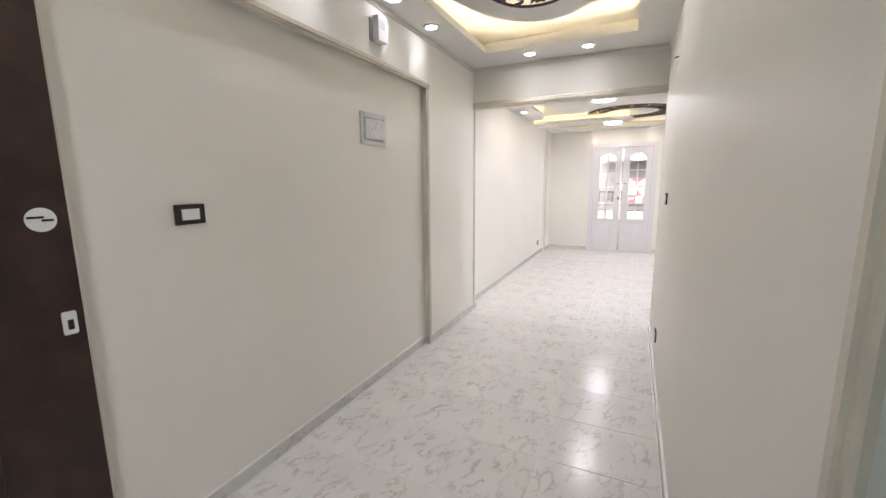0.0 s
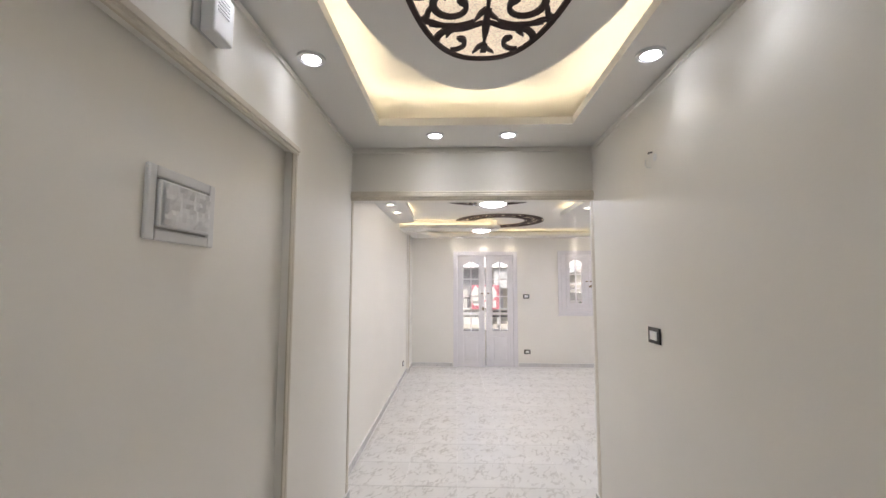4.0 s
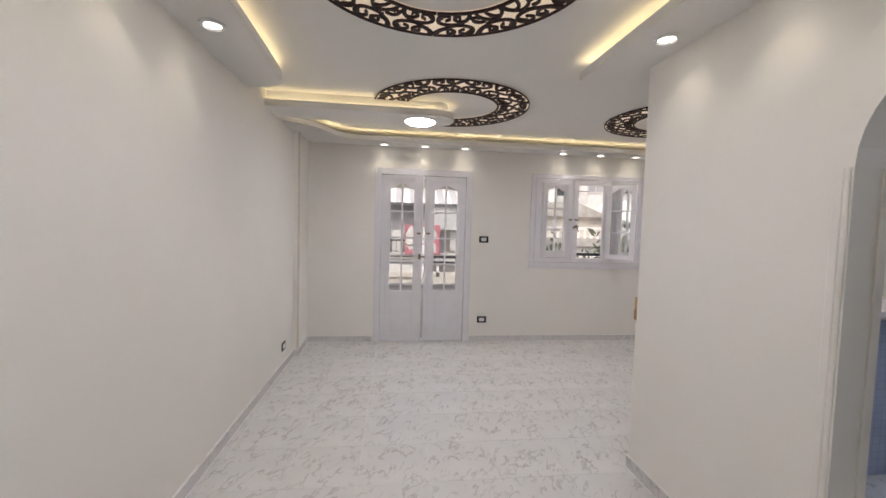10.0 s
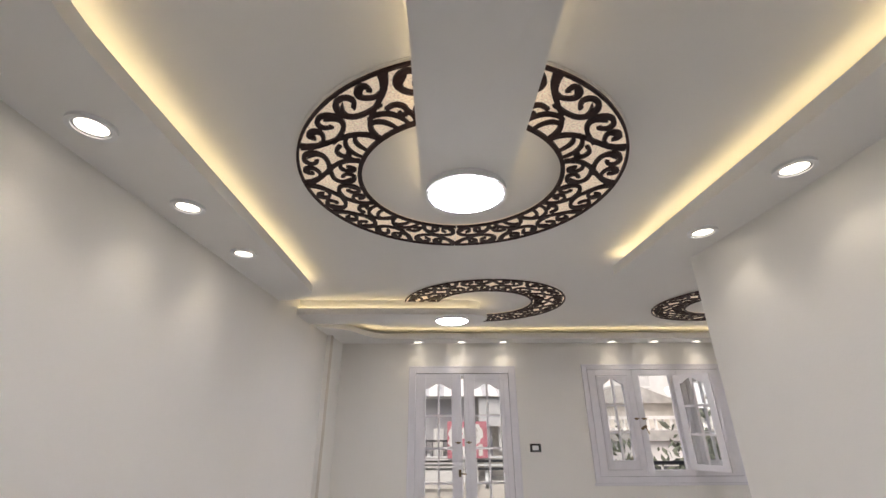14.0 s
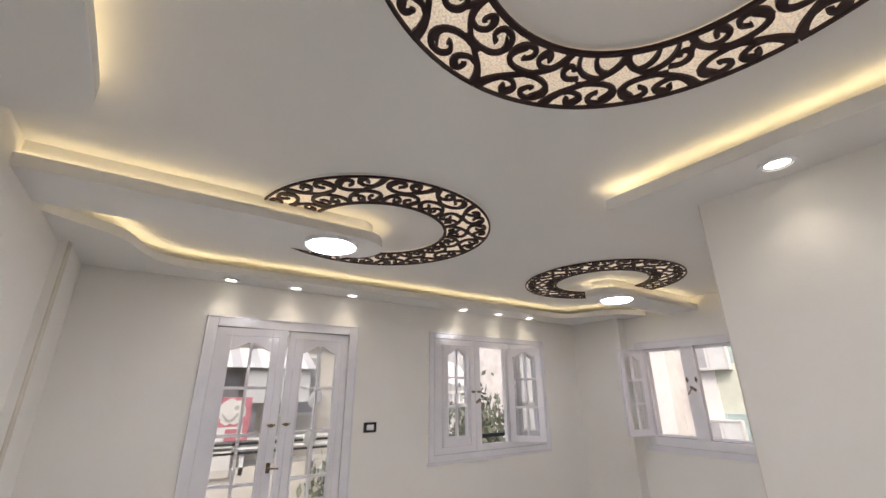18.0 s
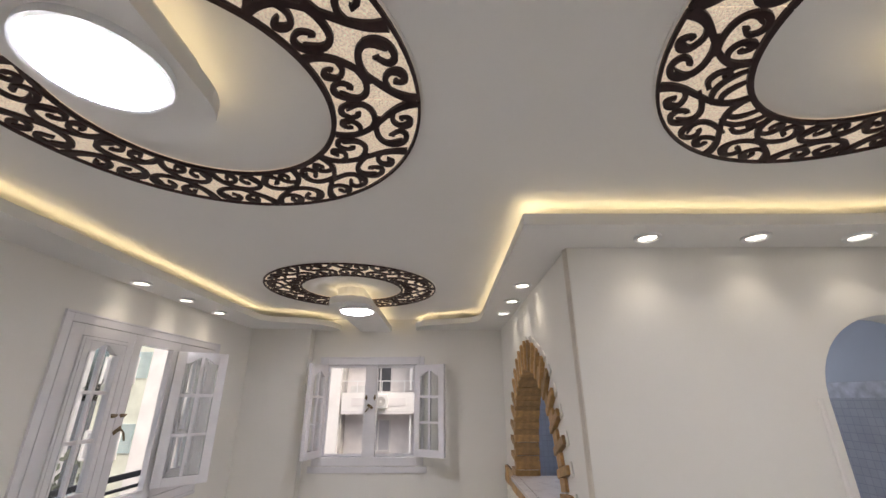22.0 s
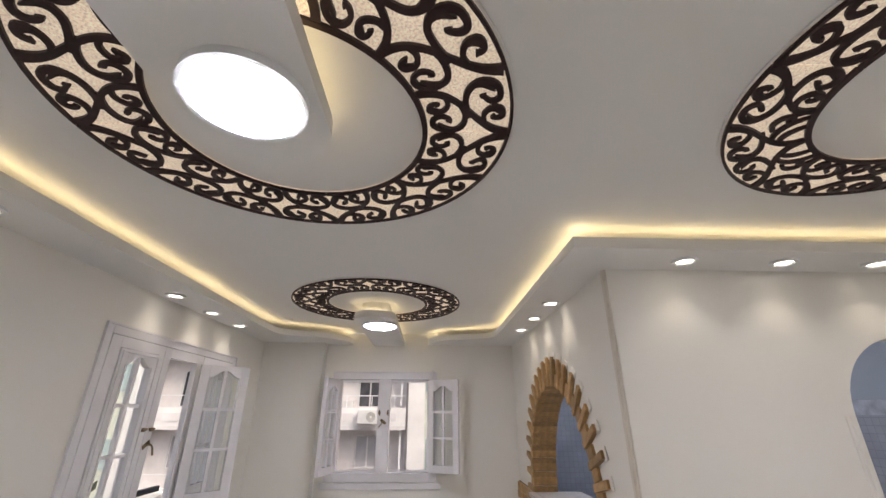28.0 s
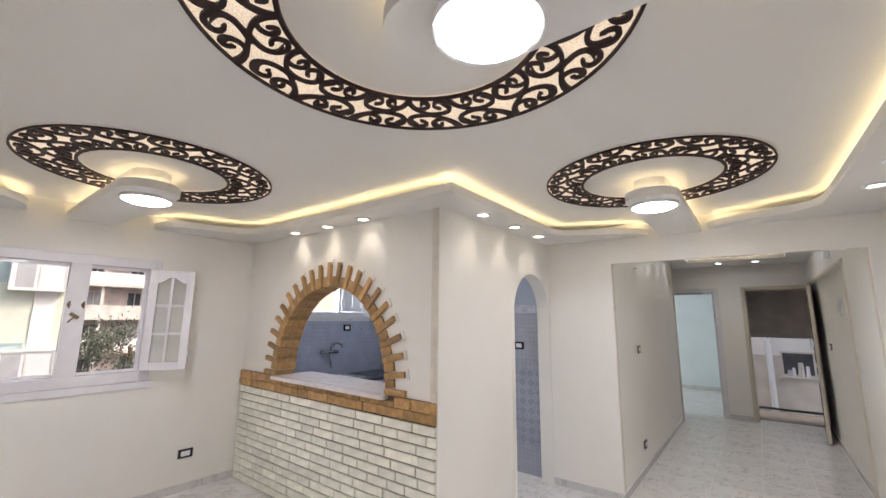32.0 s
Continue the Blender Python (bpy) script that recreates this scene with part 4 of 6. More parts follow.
# ---- doors and windows ----
def sash(name, width, z0, z1, stile, bottom, rows, rise, parent, solid_panel=0.0, depth=0.04, flip=1, glass=None, top=0.11, inner=None, inset=0.016):
    """A leaf hung on its edge at x=0; it runs to x=width*flip, in the plane y=0, with glazing bars and an arched head."""
    ob = new(name)
    ob.parent = parent
    g0, g1 = z0 + bottom, z1 - top
    xa, xb = stile, width - (inner or stile)
    X = lambda x: x * flip
    part("stile", boxes(((X(0), -depth / 2, z0), (X(xa), depth / 2, z1)), bevel=0.003), WHITE_WOOD, ob)
    part("stile", boxes(((X(xb), -depth / 2, z0), (X(width), depth / 2, z1)), bevel=0.003), WHITE_WOOD, ob)
    bm = boxes(((X(xa), -depth / 2 + 0.001, z0), (X(xb), depth / 2 - 0.001, g0)))
    if solid_panel:
        box(bm, (X(xa + 0.03), -depth / 2 - 0.008, z0 + 0.12), (X(xb - 0.03), -depth / 2 + 0.004, g0 - 0.10), 0.004)
        box(bm, (X(xa), -depth / 2 - 0.012, g0 - 0.03), (X(xb), -depth / 2 + 0.002, g0 - 0.008), 0.003)
    part("bottom_rail", bm, WHITE_WOOD, ob)
    # arched head
    mid = (xa + xb) / 2
    head = []
    for i in range(25):
        u = i / 24
        v = 1 - abs(2 * u - 1)
        k = min(1.0, max(0.0, (v - 0.06) / 0.86))
        h = 0.9 * (0.5 - 0.5 * math.cos(math.pi * k)) + 0.1 * v
        head.append((X(xa + (xb - xa) * u), g1 - rise + rise * h))
    part("head_rail", prism(bmesh.new(), head + [(X(xb), z1), (X(xa), z1)], -depth / 2 + 0.001, depth / 2 - 0.001, "xz"), WHITE_WOOD, ob)
    part("glazing_bar", boxes(((X(mid - 0.011), -0.013, g0), (X(mid + 0.011), 0.013, g1))), WHITE_WOOD, ob)
    bm = bmesh.new()
    zz = -depth / 2 - 0.007
    box(bm, (X(inset), zz, z0 + inset), (X(inset + 0.01), -depth / 2 + 0.001, z1 - inset))
    box(bm, (X(width - inset - 0.01), zz, z0 + inset), (X(width - inset), -depth / 2 + 0.001, z1 - inset))
    box(bm, (X(inset + 0.01), zz, z1 - inset - 0.01), (X(width - inset - 0.01), -depth / 2 + 0.001, z1 - inset))
    box(bm, (X(xa - 0.012), zz, g0 - 0.012), (X(xa - 0.001), -depth / 2 + 0.001, g1 - rise))
    box(bm, (X(xb + 0.001), zz, g0 - 0.012), (X(xb + 0.012), -depth / 2 + 0.001, g1 - rise))
    box(bm, (X(xa - 0.001), zz, g0 - 0.012), (X(xb + 0.001), -depth / 2 + 0.001, g0 - 0.001))
    part("moulding", bm, WHITE_WOOD, ob)
    hs = []
    low, high = g0, g1 - rise * 0.15
    for r in range(1, rows):
        z = low + (high - low) * r / rows
        hs.append(z)
        part("glazing_bar", boxes(((X(xa), -0.0115, z - 0.011), (X(xb), 0.0115, z + 0.011))), WHITE_WOOD, ob)
    edges = [g0] + hs + [g1]
    for i in range(rows):
        for p, q in ((xa, mid), (mid, xb)):
            g = part("pane", boxes(((X(p), -0.003, edges[i]), (X(q), 0.003, edges[i + 1]))), glass or GLASS, ob)
            g.visible_shadow = False
    return ob


def casing(bm, a, b, z0, z1, w, depth, sill=True):
    """A moulded frame round an opening in the plane y=0, standing off towards -y."""
    for p, q in (((a - w, -depth, z0 - (w if sill else 0)), (a, 0.05, z1 + w)), ((b, -depth, z0 - (w if sill else 0)), (b + w, 0.05, z1 + w)), ((a, -depth, z1), (b, 0.05, z1 + w))):
        box(bm, p, q, 0.004)
    box(bm, (a - w, -depth - 0.006, z1 + w - 0.012), (b + w, -depth + 0.002, z1 + w), 0.002)
    box(bm, (a - w, -depth - 0.006, z0 - (w if sill else 0)), (a - w + 0.012, -depth + 0.002, z1 + w - 0.012), 0.002)
    box(bm, (b + w - 0.012, -depth - 0.006, z0 - (w if sill else 0)), (b + w, -depth + 0.002, z1 + w - 0.012), 0.002)
    if sill:
        box(bm, (a, -depth, z0 - w), (b, 0.05, z0), 0.004)
    # rebate behind the leaves
    box(bm, (a, 0.036, z1 - 0.03), (b, 0.05, z1))
    box(bm, (a, 0.036, z0), (a + 0.025, 0.05, z1 - 0.03))
    box(bm, (b - 0.025, 0.036, z0), (b, 0.05, z1 - 0.03))
    if sill:
        box(bm, (a + 0.025, 0.036, z0), (b - 0.025, 0.05, z0 + 0.025))
    return bm


def handle(parent, m, mats=(BRASS, BRASS)):
    ob = new("handle")
    ob.parent = parent
    ob.matrix_local = m
    bm = boxes(((-0.014, -0.006, -0.035), (0.014, 0.0, 0.035)), bevel=0.003)
    part("backplate", bm, mats[0], ob)
    bm = tube(bmesh.new(), [(0, 0, 0), (0, -0.035, 0), (0.02, -0.042, 0), (0.07, -0.04, -0.004)], 0.0062)
    part("lever", bm, mats[1], ob)
    return ob


def latch(parent, m):
    bm = tube(bmesh.new(), [(-0.028, -0.01, 0.006), (-0.008, -0.014, -0.004), (0.008, -0.014, -0.004), (0.028, -0.01, 0.006)], 0.006)
    box(bm, (-0.012, -0.012, -0.012), (0.012, 0, 0.012), 0.002)
    o = part("latch", bm, BRASS, parent, "small brass latch")
    o.matrix_local = m
    return o


# balcony door: two leaves, a little ajar
bd = empty("door_balcony", pose(0, FY, 0), label="white gloss double balcony door with glazed arched panes, slightly ajar", category="door", kind="structure")
part("door_frame", casing(bmesh.new(), DX0, DX1, 0.0, DZ, 0.08, 0.014, sill=False), WHITE_WOOD, bd)
half = (DX1 - DX0) / 2
l1 = sash("door_leaf", half - 0.016, 0.012, DZ - 0.006, 0.112, 0.66, 4, 0.055, bd, solid_panel=1, inset=0.05)
l1.matrix_local = pose(DX0 + 0.003, 0.022, 0, 0, 0, -6.4)
l2 = sash("door_leaf", half - 0.016, 0.012, DZ - 0.006, 0.106, 0.66, 4, 0.055, bd, solid_panel=1, flip=-1, inner=0.122, inset=0.05)
l2.matrix_local = pose(DX1 - 0.003, 0.022, 0, 0, 0, 1.2)
handle(l1, pose(half - 0.045, -0.02, 1.10))
latch(l1, pose(half - 0.06, -0.02, 1.39))
latch(l2, pose(-half + 0.06, -0.02, 1.39))

# far window: three sash frames, each with a small leaf; the middle leaf is swung open
w1 = empty("window_1", pose(0, FY, 0), label="white gloss three-part window with its middle leaf swung open", category="window", kind="structure")
part("window_frame", casing(bmesh.new(), W1A, W1B, W1C, W1D, 0.06, 0.010), WHITE_WOOD, w1)
SW = (W1B - W1A) / 3
Z0, Z1 = 1.118, 2.08
for k in range(3):
    a, b = W1A + SW * k + 0.0025, W1A + SW * (k + 1) - 0.0025
    la, lb = ((1.372, 1.742), (1.872, 2.226), (2.405, 2.745))[k]
    part("sash_frame", boxes(((a, -0.012, W1C + 0.003), (la, 0.03, W1D - 0.003)), ((lb, -0.012, W1C + 0.003), (b, 0.03, W1D - 0.003)),
                             ((la, -0.012, W1C + 0.003), (lb, 0.03, Z0 - 0.003)), ((la, -0.012, Z1 + 0.003), (lb, 0.03, W1D - 0.003)), bevel=0.002), WHITE_WOOD, w1)
part("window_sill", boxes(((W1A - 0.075, -0.016, 0.968), (W1B + 0.075, 0.0, 0.992)), bevel=0.003), WHITE_WOOD, w1)
s1 = sash("window_leaf", 0.366, Z0, Z1, 0.068, 0.09, 3, 0.053, w1, top=0.036, inset=0.012)
s1.matrix_local = pose(1.374, -0.002, 0)
s2 = sash("window_leaf", 0.372, Z0, Z1, 0.066, 0.06, 3, 0.053, w1, flip=-1, top=0.04, inset=0.012)
s2.matrix_local = pose(2.262, -0.03, 0, 0, 0, 132)
s2b = sash("window_leaf", 0.336, Z0, Z1, 0.06, 0.09, 3, 0.053, w1, flip=-1, top=0.036, inset=0.012)
s2b.matrix_local = pose(2.743, -0.002, 0)
handle(w1, pose(1.835, -0.012, 1.53, 0, 60, 0))
latch(w1, pose(1.765, -0.012, 1.62))
latch(w1, pose(1.845, -0.012, 1.62))

# window wall: both leaves open; built facing -y, turned to face -x
w2 = empty("window_2", pose(WX, (W2A + W2B) / 2, 0, 0, 0, -90), label="white gloss casement window with both leaves open inwards", category="window", kind="structure")
hw = (W2B - W2A) / 2
bm = casing(bmesh.new(), -hw, hw, W2C, W2D, 0.085, 0.012)
box(bm, (-0.068, -0.012, W2C), (0.068, 0.05, W2D), 0.003)
part("window_frame", bm, WHITE_WOOD, w2)
part("window_sill", boxes(((-hw - 0.12, -0.014, W2C - 0.15), (hw + 0.12, 0.0, W2C - 0.09)), bevel=0.003), WHITE_WOOD, w2)
lw2 = 0.355
s3 = sash("window_leaf", lw2, W2C + 0.01, W2D - 0.01, 0.064, 0.07, 3, 0.053, w2, top=0.065)
s3.matrix_local = pose(-hw + 0.005, -0.045, 0, 0, 0, -102)
s4 = sash("window_leaf", lw2, W2C + 0.01, W2D - 0.01, 0.064, 0.07, 3, 0.053, w2, flip=-1, top=0.065)
s4.matrix_local = pose(hw - 0.005, -0.045, 0, 0, 0, 152)
handle(w2, pose(0, -0.012, 1.64, 0, 125, 0))
latch(w2, pose(-0.045, -0.012, 1.73, 0, 90, 0))
latch(w2, pose(0.045, -0.012, 1.73, 0, 90, 0))
part("hinge_pin", tube(bmesh.new(), [(hw + 0.03, -0.03, W2D + 0.02), (hw + 0.03, -0.03, W2D + 0.10)], 0.008), WHITE_WOOD, w2)

# kitchen window
w3 = empty("window_3", pose(WX, (KW0 + KW1) / 2, 0, 0, 0, -90), label="white-framed kitchen window over the sink", category="window", kind="structure")
hw3 = (KW1 - KW0) / 2
bm = casing(bmesh.new(), -hw3, hw3, KWZ0, KWZ1, 0.12, 0.02)
box(bm, (-hw3 - 0.09, -0.03, KWZ0 - 0.09), (hw3 + 0.09, -0.019, KWZ0 - 0.07), 0.003)
box(bm, (-0.02, -0.012, KWZ0), (0.02, 0.05, KWZ1), 0.003)
part("window_frame", bm, WHITE_WOOD, w3)
s5 = sash("window_leaf", hw3 - 0.025, KWZ0 + 0.005, KWZ1 - 0.005, 0.05, 0.06, 2, 0.04, w3, flip=-1, glass=FROST)
s5.matrix_local = pose(hw3 - 0.003, -0.012, 0, 0, 0, 0)


# ---- switches and sockets ----
def plate(m, w, label, dark=True, socket=False):
    ob = empty("wall_socket" if socket else "light_switch", m, label=label, category="socket" if socket else "switch", group="wall sockets" if socket else "light switches")
    h = 0.082
    part("cover_plate", boxes(((-w / 2, -0.01, -h / 2), (w / 2, 0, h / 2)), bevel=0.003), BLACK if dark else PLASTIC, ob)
    n = 1 if w < 0.13 else 3
    iw = (w - 0.05) / n
    for i in range(n):
        x = -w / 2 + 0.025 + i * iw
        part("insert", boxes(((x + 0.001, -0.0135, -0.022), (x + iw - 0.001, -0.009, 0.022)), bevel=0.001), PLASTIC, ob, "white insert")
    return ob


plate(pose(HR, 3.555, 1.318, 0, 0, -90), 0.12, "black-framed white light switch on the hall wall")
plate(pose(HR, 3.545, 0.292, 0, 0, -90), 0.12, "black-framed white socket low on the hall wall", socket=True)
plate(pose(0.61, FY, 1.333), 0.12, "black-framed white light switch beside the balcony door")
plate(pose(0.615, FY, 0.288), 0.12, "black-framed white socket low beside the balcony door", socket=True)
plate(pose(XL, 8.31, 0.237, 0, 0, 90), 0.12, "black-framed white socket low on the long wall", socket=True)
plate(pose(HN, 1.287, 1.327, 0, 0, 90), 0.125, "wide black-framed light switch near the entrance door")
plate(pose(XL, 4.66, 1.33, 0, 0, 90), 0.13, "white light switch beside the hall opening", dark=False)
plate(pose(WX, 6.93, 0.345, 0, 0, -90), 0.13, "black-framed white socket low under the open window", socket=True)

# distribution board
pb = empty("distribution_board", pose(HN, 2.61, 1.805, 0, 0, 90), label="grey plastic distribution board cover under clear film", category="electrical panel")
bm = boxes(((-0.15, -0.014, -0.105), (-0.118, 0, 0.105)), ((0.118, -0.014, -0.105), (0.15, 0, 0.105)), ((-0.118, -0.014, 0.073), (0.118, 0, 0.105)), ((-0.118, -0.014, -0.105), (0.118, 0, -0.073)), bevel=0.005)
part("frame", bm, PALEPL, pb, "pale grey frame")
part("back", boxes(((-0.118, -0.004, -0.073), (0.118, 0, 0.073))), CONCRETE, pb)
part("door", boxes(((-0.112, -0.022, -0.067), (0.112, -0.004, 0.067)), bevel=0.006), PLASTIC, pb, "white cover")
rp = random.Random(4)
bm = bmesh.new()
grid = [[bm.verts.new((-0.104 + 0.208 * i / 14, -0.026 - rp.uniform(0, 0.006), -0.058 + 0.116 * k / 8)) for i in range(15)] for k in range(9)]
for k in range(8):
    for i in range(14):
        bm.faces.new((grid[k][i], grid[k][i + 1], grid[k + 1][i + 1], grid[k + 1][i]))
part("film", bm, PALEPL, pb, "crumpled clear film")
part("latch", boxes(((0.085, -0.026, -0.012), (0.1, -0.021, 0.012)), bevel=0.002), GREYPL, pb)
# bell box
bb = empty("doorbell_box", pose(HL, 2.62, 2.43, 0, 0, 90), label="white plastic doorbell box high on the hall wall", category="doorbell")
part("back_plate", boxes(((-0.075, -0.008, -0.075), (0.055, 0, 0.06)), bevel=0.003), GREYPL, bb)
part("body", boxes(((-0.045, -0.055, -0.075), (0.06, -0.008, 0.08)), bevel=0.006), PLASTIC, bb)
part("grille", boxes(*[((-0.03, -0.058, 0.0 + 0.012 * i), (0.03, -0.054, 0.005 + 0.012 * i)) for i in range(5)]), GREYPL, bb)
# wire ends in the wall
hk = empty("wire_outlet", pose(HR, 3.51, 2.225, 0, 0, -90), label="bare wire ends sticking out of the hall wall", category="wire")
part("wire", tube(bmesh.new(), [(0.0, 0, 0.04), (0.004, -0.02, 0.036), (0.006, -0.022, 0.03)], 0.004), IRON, hk)
part("wire", tube(bmesh.new(), [(-0.02, 0, -0.035), (-0.03, -0.016, -0.03), (-0.055, -0.012, -0.012), (-0.06, -0.004, 0.02)], 0.0025), PLASTIC, hk)
part("patch", disc(bmesh.new(), (0, 0), 0.02, 0, 0.001, 16), PLASTIC, hk).matrix_local = pose(0.03, -0.001, 0.005, 90, 0, 0)


# ---- hall end: entrance door, bedroom door ----
ed = empty("door_entrance", pose(-1.565, EY, 0), label="dark brown wooden entrance door standing open", category="door", kind="structure")
bm = bmesh.new()
casing(bm, 0.0, 0.875, 0.0, 2.19, 0.05, 0.012, sill=False)
fr = part("door_frame", bm, BEIGE, ed)
fr.matrix_local = pose(0.875, 0, 0, 0, 0, 180)
leafm = pose(0.025, 0.025, 0, 0, 0, 85)
lf = part("door_leaf", boxes(((0, -0.022, 0.01), (0.905, 0.022, 2.18)), bevel=0.003), BROWN, ed)
lf.matrix_local = leafm
for z0, z1 in ((0.12, 0.75), (0.9, 2.03)):
    part("raised_panel", boxes(((0.14, -0.032, z0), (0.68, -0.02, z1)), bevel=0.006), BROWN, lf)
part("leaf_edge", boxes(((0.9055, -0.02, 0.01), (0.91, 0.02, 2.18))), BEIGE, lf, "pale unpainted door edge")
o = part("escutcheon", disc(bmesh.new(), (0, 0), 0.034, 0, 0.006, 28), PLASTIC, lf, "pale oval lock plate")
o.matrix_local = Matrix.LocRotScale((0.842, -0.023, 1.352), Euler((radians(90), 0, 0)), (1.0, 1.0, 1.0))
part("slot", boxes(((0.812, -0.031, 1.356), (0.848, -0.0285, 1.362)), ((0.842, -0.031, 1.347), (0.868, -0.0285, 1.353))), BLACK, o.parent)
part("lock_case", boxes(((0.849, -0.034, 1.005), (0.885, -0.022, 1.077)), bevel=0.006), PLASTIC, lf, "pale lock plate with key slot")
part("keyhole", boxes(((0.860, -0.0355, 1.022), (0.874, -0.0335, 1.052))), BLACK, lf)
handle(lf, pose(0.80, 0.022, 1.05, 0, 0, 180), (STEEL, STEEL))
br_ = empty("door_bedroom", pose(0, EY, 0), label="white doorway casing to the pale green bedroom", category="door", kind="structure")
bm = bmesh.new()
casing(bm, -0.58, 0.24, 0.0, 2.15, 0.07, 0.012, sill=False)
part("door_frame", bm, WHITE_WOOD, br_).matrix_local = pose(0, 0, 0, 0, 0, 180)

# bedroom beyond
structure("bedroom_shell", boxes(((-0.6, -3.3, -0.1), (3.0, -3.18, TOP)), ((-0.62, -3.3, -0.1), (-0.5, -0.14, TOP)), ((3.0, -3.3, -0.1), (3.1, -2.6, TOP)), ((3.0, -1.2, -0.1), (3.1, -0.14, TOP)), ((3.0, -2.6, -0.1), (3.1, -1.2, 1.0)), ((3.0, -2.6, 2.2), (3.1, -1.2, TOP)), ((1.42, -0.14, -0.1), (3.0, -0.02, TOP)), ((-0.5, -3.18, 2.7), (3.0, -0.14, 2.75))), ROOM_PAINT, "pale green-white bedroom walls", "wall")
structure("bedroom_floor", boxes(((-0.5, -3.18, -0.1), (3.0, -0.02, -0.002))), TILE, "veined white bedroom floor", "floor")
structure("baseboard_bedroom", boxes(((-0.5, -3.18, 0), (3.0, -3.165, 0.08))), SKIRT, "grey tile skirting in the bedroom", "baseboard")
# stair landing beyond the entrance
structure("landing_floor", boxes(((-2.4, -1.35, -0.1), (-0.62, -0.1, -0.004))), SHADED_LANDING, "brown-grey stair landing with its shade put into a dark colour", "floor")
structure("landing_walls", boxes(((-2.5, -1.4, -0.1), (-2.4, -0.14, TOP)), ((-2.4, -1.45, 1.34), (-0.62, -1.35, TOP)), ((-2.4, -0.14, 2.6), (-1.76, 0, TOP)), ((-2.5, -0.14, -0.1), (-1.76, -0.02, TOP))), GREY_WALL, "dark grey stairwell walls", "wall")
# the sun misses this cream wall; white render paints its sunlight in
structure("stairwell_back_wall", boxes(((-5.0, -4.75, -3), (0.2, -4.65, 4.5))), WHITE_WALL, "cream wall of the stairwell, its sunlight put in as white render", "wall")
st = empty("stair_rail", pose(0, 0, 0), label="black iron rail at the landing's edge", category="railing")
part("bottom_rail", boxes(((-2.4, -1.36, 0.02), (-0.62, -1.33, 0.06))), IRON, st)
structure("stairwell_dado", boxes(((-5.0, -4.65, -3), (0.2, -4.63, 0.80))), CREAM_WALL, "bare grey lower wall of the stairwell", "wall")
vw = empty("stairwell_window", Matrix.LocRotScale((-1.52, -4.63, 0.62), None, (1.35, 1.0, 1.25)), label="small dark window with a cluttered sill in the stairwell wall", category="window")
part("window_frame", frame_boxes(-0.21, 0.21, -0.2, 0.2, 0.03, 0.0, 0.03, mid=False), CREAM_WALL, vw)
part("pane", boxes(((-0.21, 0.002, -0.2), (0.21, 0.01, 0.2))), DARK_PANE, vw)
part("sill", boxes(((-0.27, 0.0, -0.27), (0.27, 0.09, -0.232)), bevel=0.004), CREAM_WALL, vw)
for x, w, h, mt in ((-0.12, 0.035, 0.2, PLASTIC), (-0.03, 0.05, 0.26, CREAM_WALL), (0.07, 0.03, 0.16, PLASTIC), (0.13, 0.04, 0.11, CONCRETE)):
    part("jar", disc(bmesh.new(), (x, 0.05), w, -0.231, -0.231 + h, 12, r2=w * 0.7), mt, vw, "pale jar on the sill")
dp = empty("drain_pipe", pose(-0.98, -4.52, 0), label="white plastic drain pipe on the stairwell wall", category="pipe")
part("pipe", tube(bmesh.new(), [(0, 0, -2), (0, 0, 4)], 0.065, 12), PLASTIC, dp)
part("bracket", boxes(((-0.06, -0.08, 1.12), (0.06, 0.05, 1.15))), STEEL, dp)
mb = empty("meter_box", pose(-1.95, -4.65, 1.12), label="grey-white meter box on the stairwell wall", category="meter box")
part("body", boxes(((-0.22, 0.0, -0.14), (0.16, 0.1, 0.16)), bevel=0.008), GREYPL, mb)
part("lid", boxes(((-0.19, 0.1, -0.11), (0.13, 0.108, 0.13)), bevel=0.003), PLASTIC, mb)


# ---- serving counter: stone band, arch and slab ----
counter = empty("serving_counter", pose(0, KY, 0), label="serving counter faced with cream bricks under a brown stone arch", category="counter")
part("mortar_bed", boxes(((KX + 0.014, 0.0, 0.0), (WX - 0.005, 0.006, 0.93))), MORTAR, counter, "dark recessed mortar")
part("band_bed", boxes(((KX + 0.014, 0.0, 0.932), (WX - 0.004, 0.012, SILL + 0.004))), MORTAR, counter, "dark recessed mortar")


def block_mesh(name, size, bevel, material):
    bm = bmesh.new()
    box(bm, [-v / 2 for v in size], [v / 2 for v in size], 0)
    bmesh.ops.bevel(bm, geom=bm.edges[:], offset=bevel, segments=1, affect="EDGES")
    me = bpy.data.meshes.new(name)
    bm.to_mesh(me)
    bm.free()
    me.materials.append(material)
    return me


rng = random.Random(11)
stone_meshes = {}


def stone(x0, x1, z0, z1, y0, y1, parent, rot=0.0, label=""):
    key = (round(x1 - x0, 2), round(z1 - z0, 3), round(y1 - y0, 3))
    if key not in stone_meshes:
        stone_meshes[key] = block_mesh("stone", (key[0] - 0.003, key[2], key[1] - 0.003), 0.004, STONE)
    o = new("stone", stone_meshes[key])
    o.parent = parent
    o.matrix_local = pose((x0 + x1) / 2, (y0 + y1) / 2, (z0 + z1) / 2, 0, rot, 0)
    return o


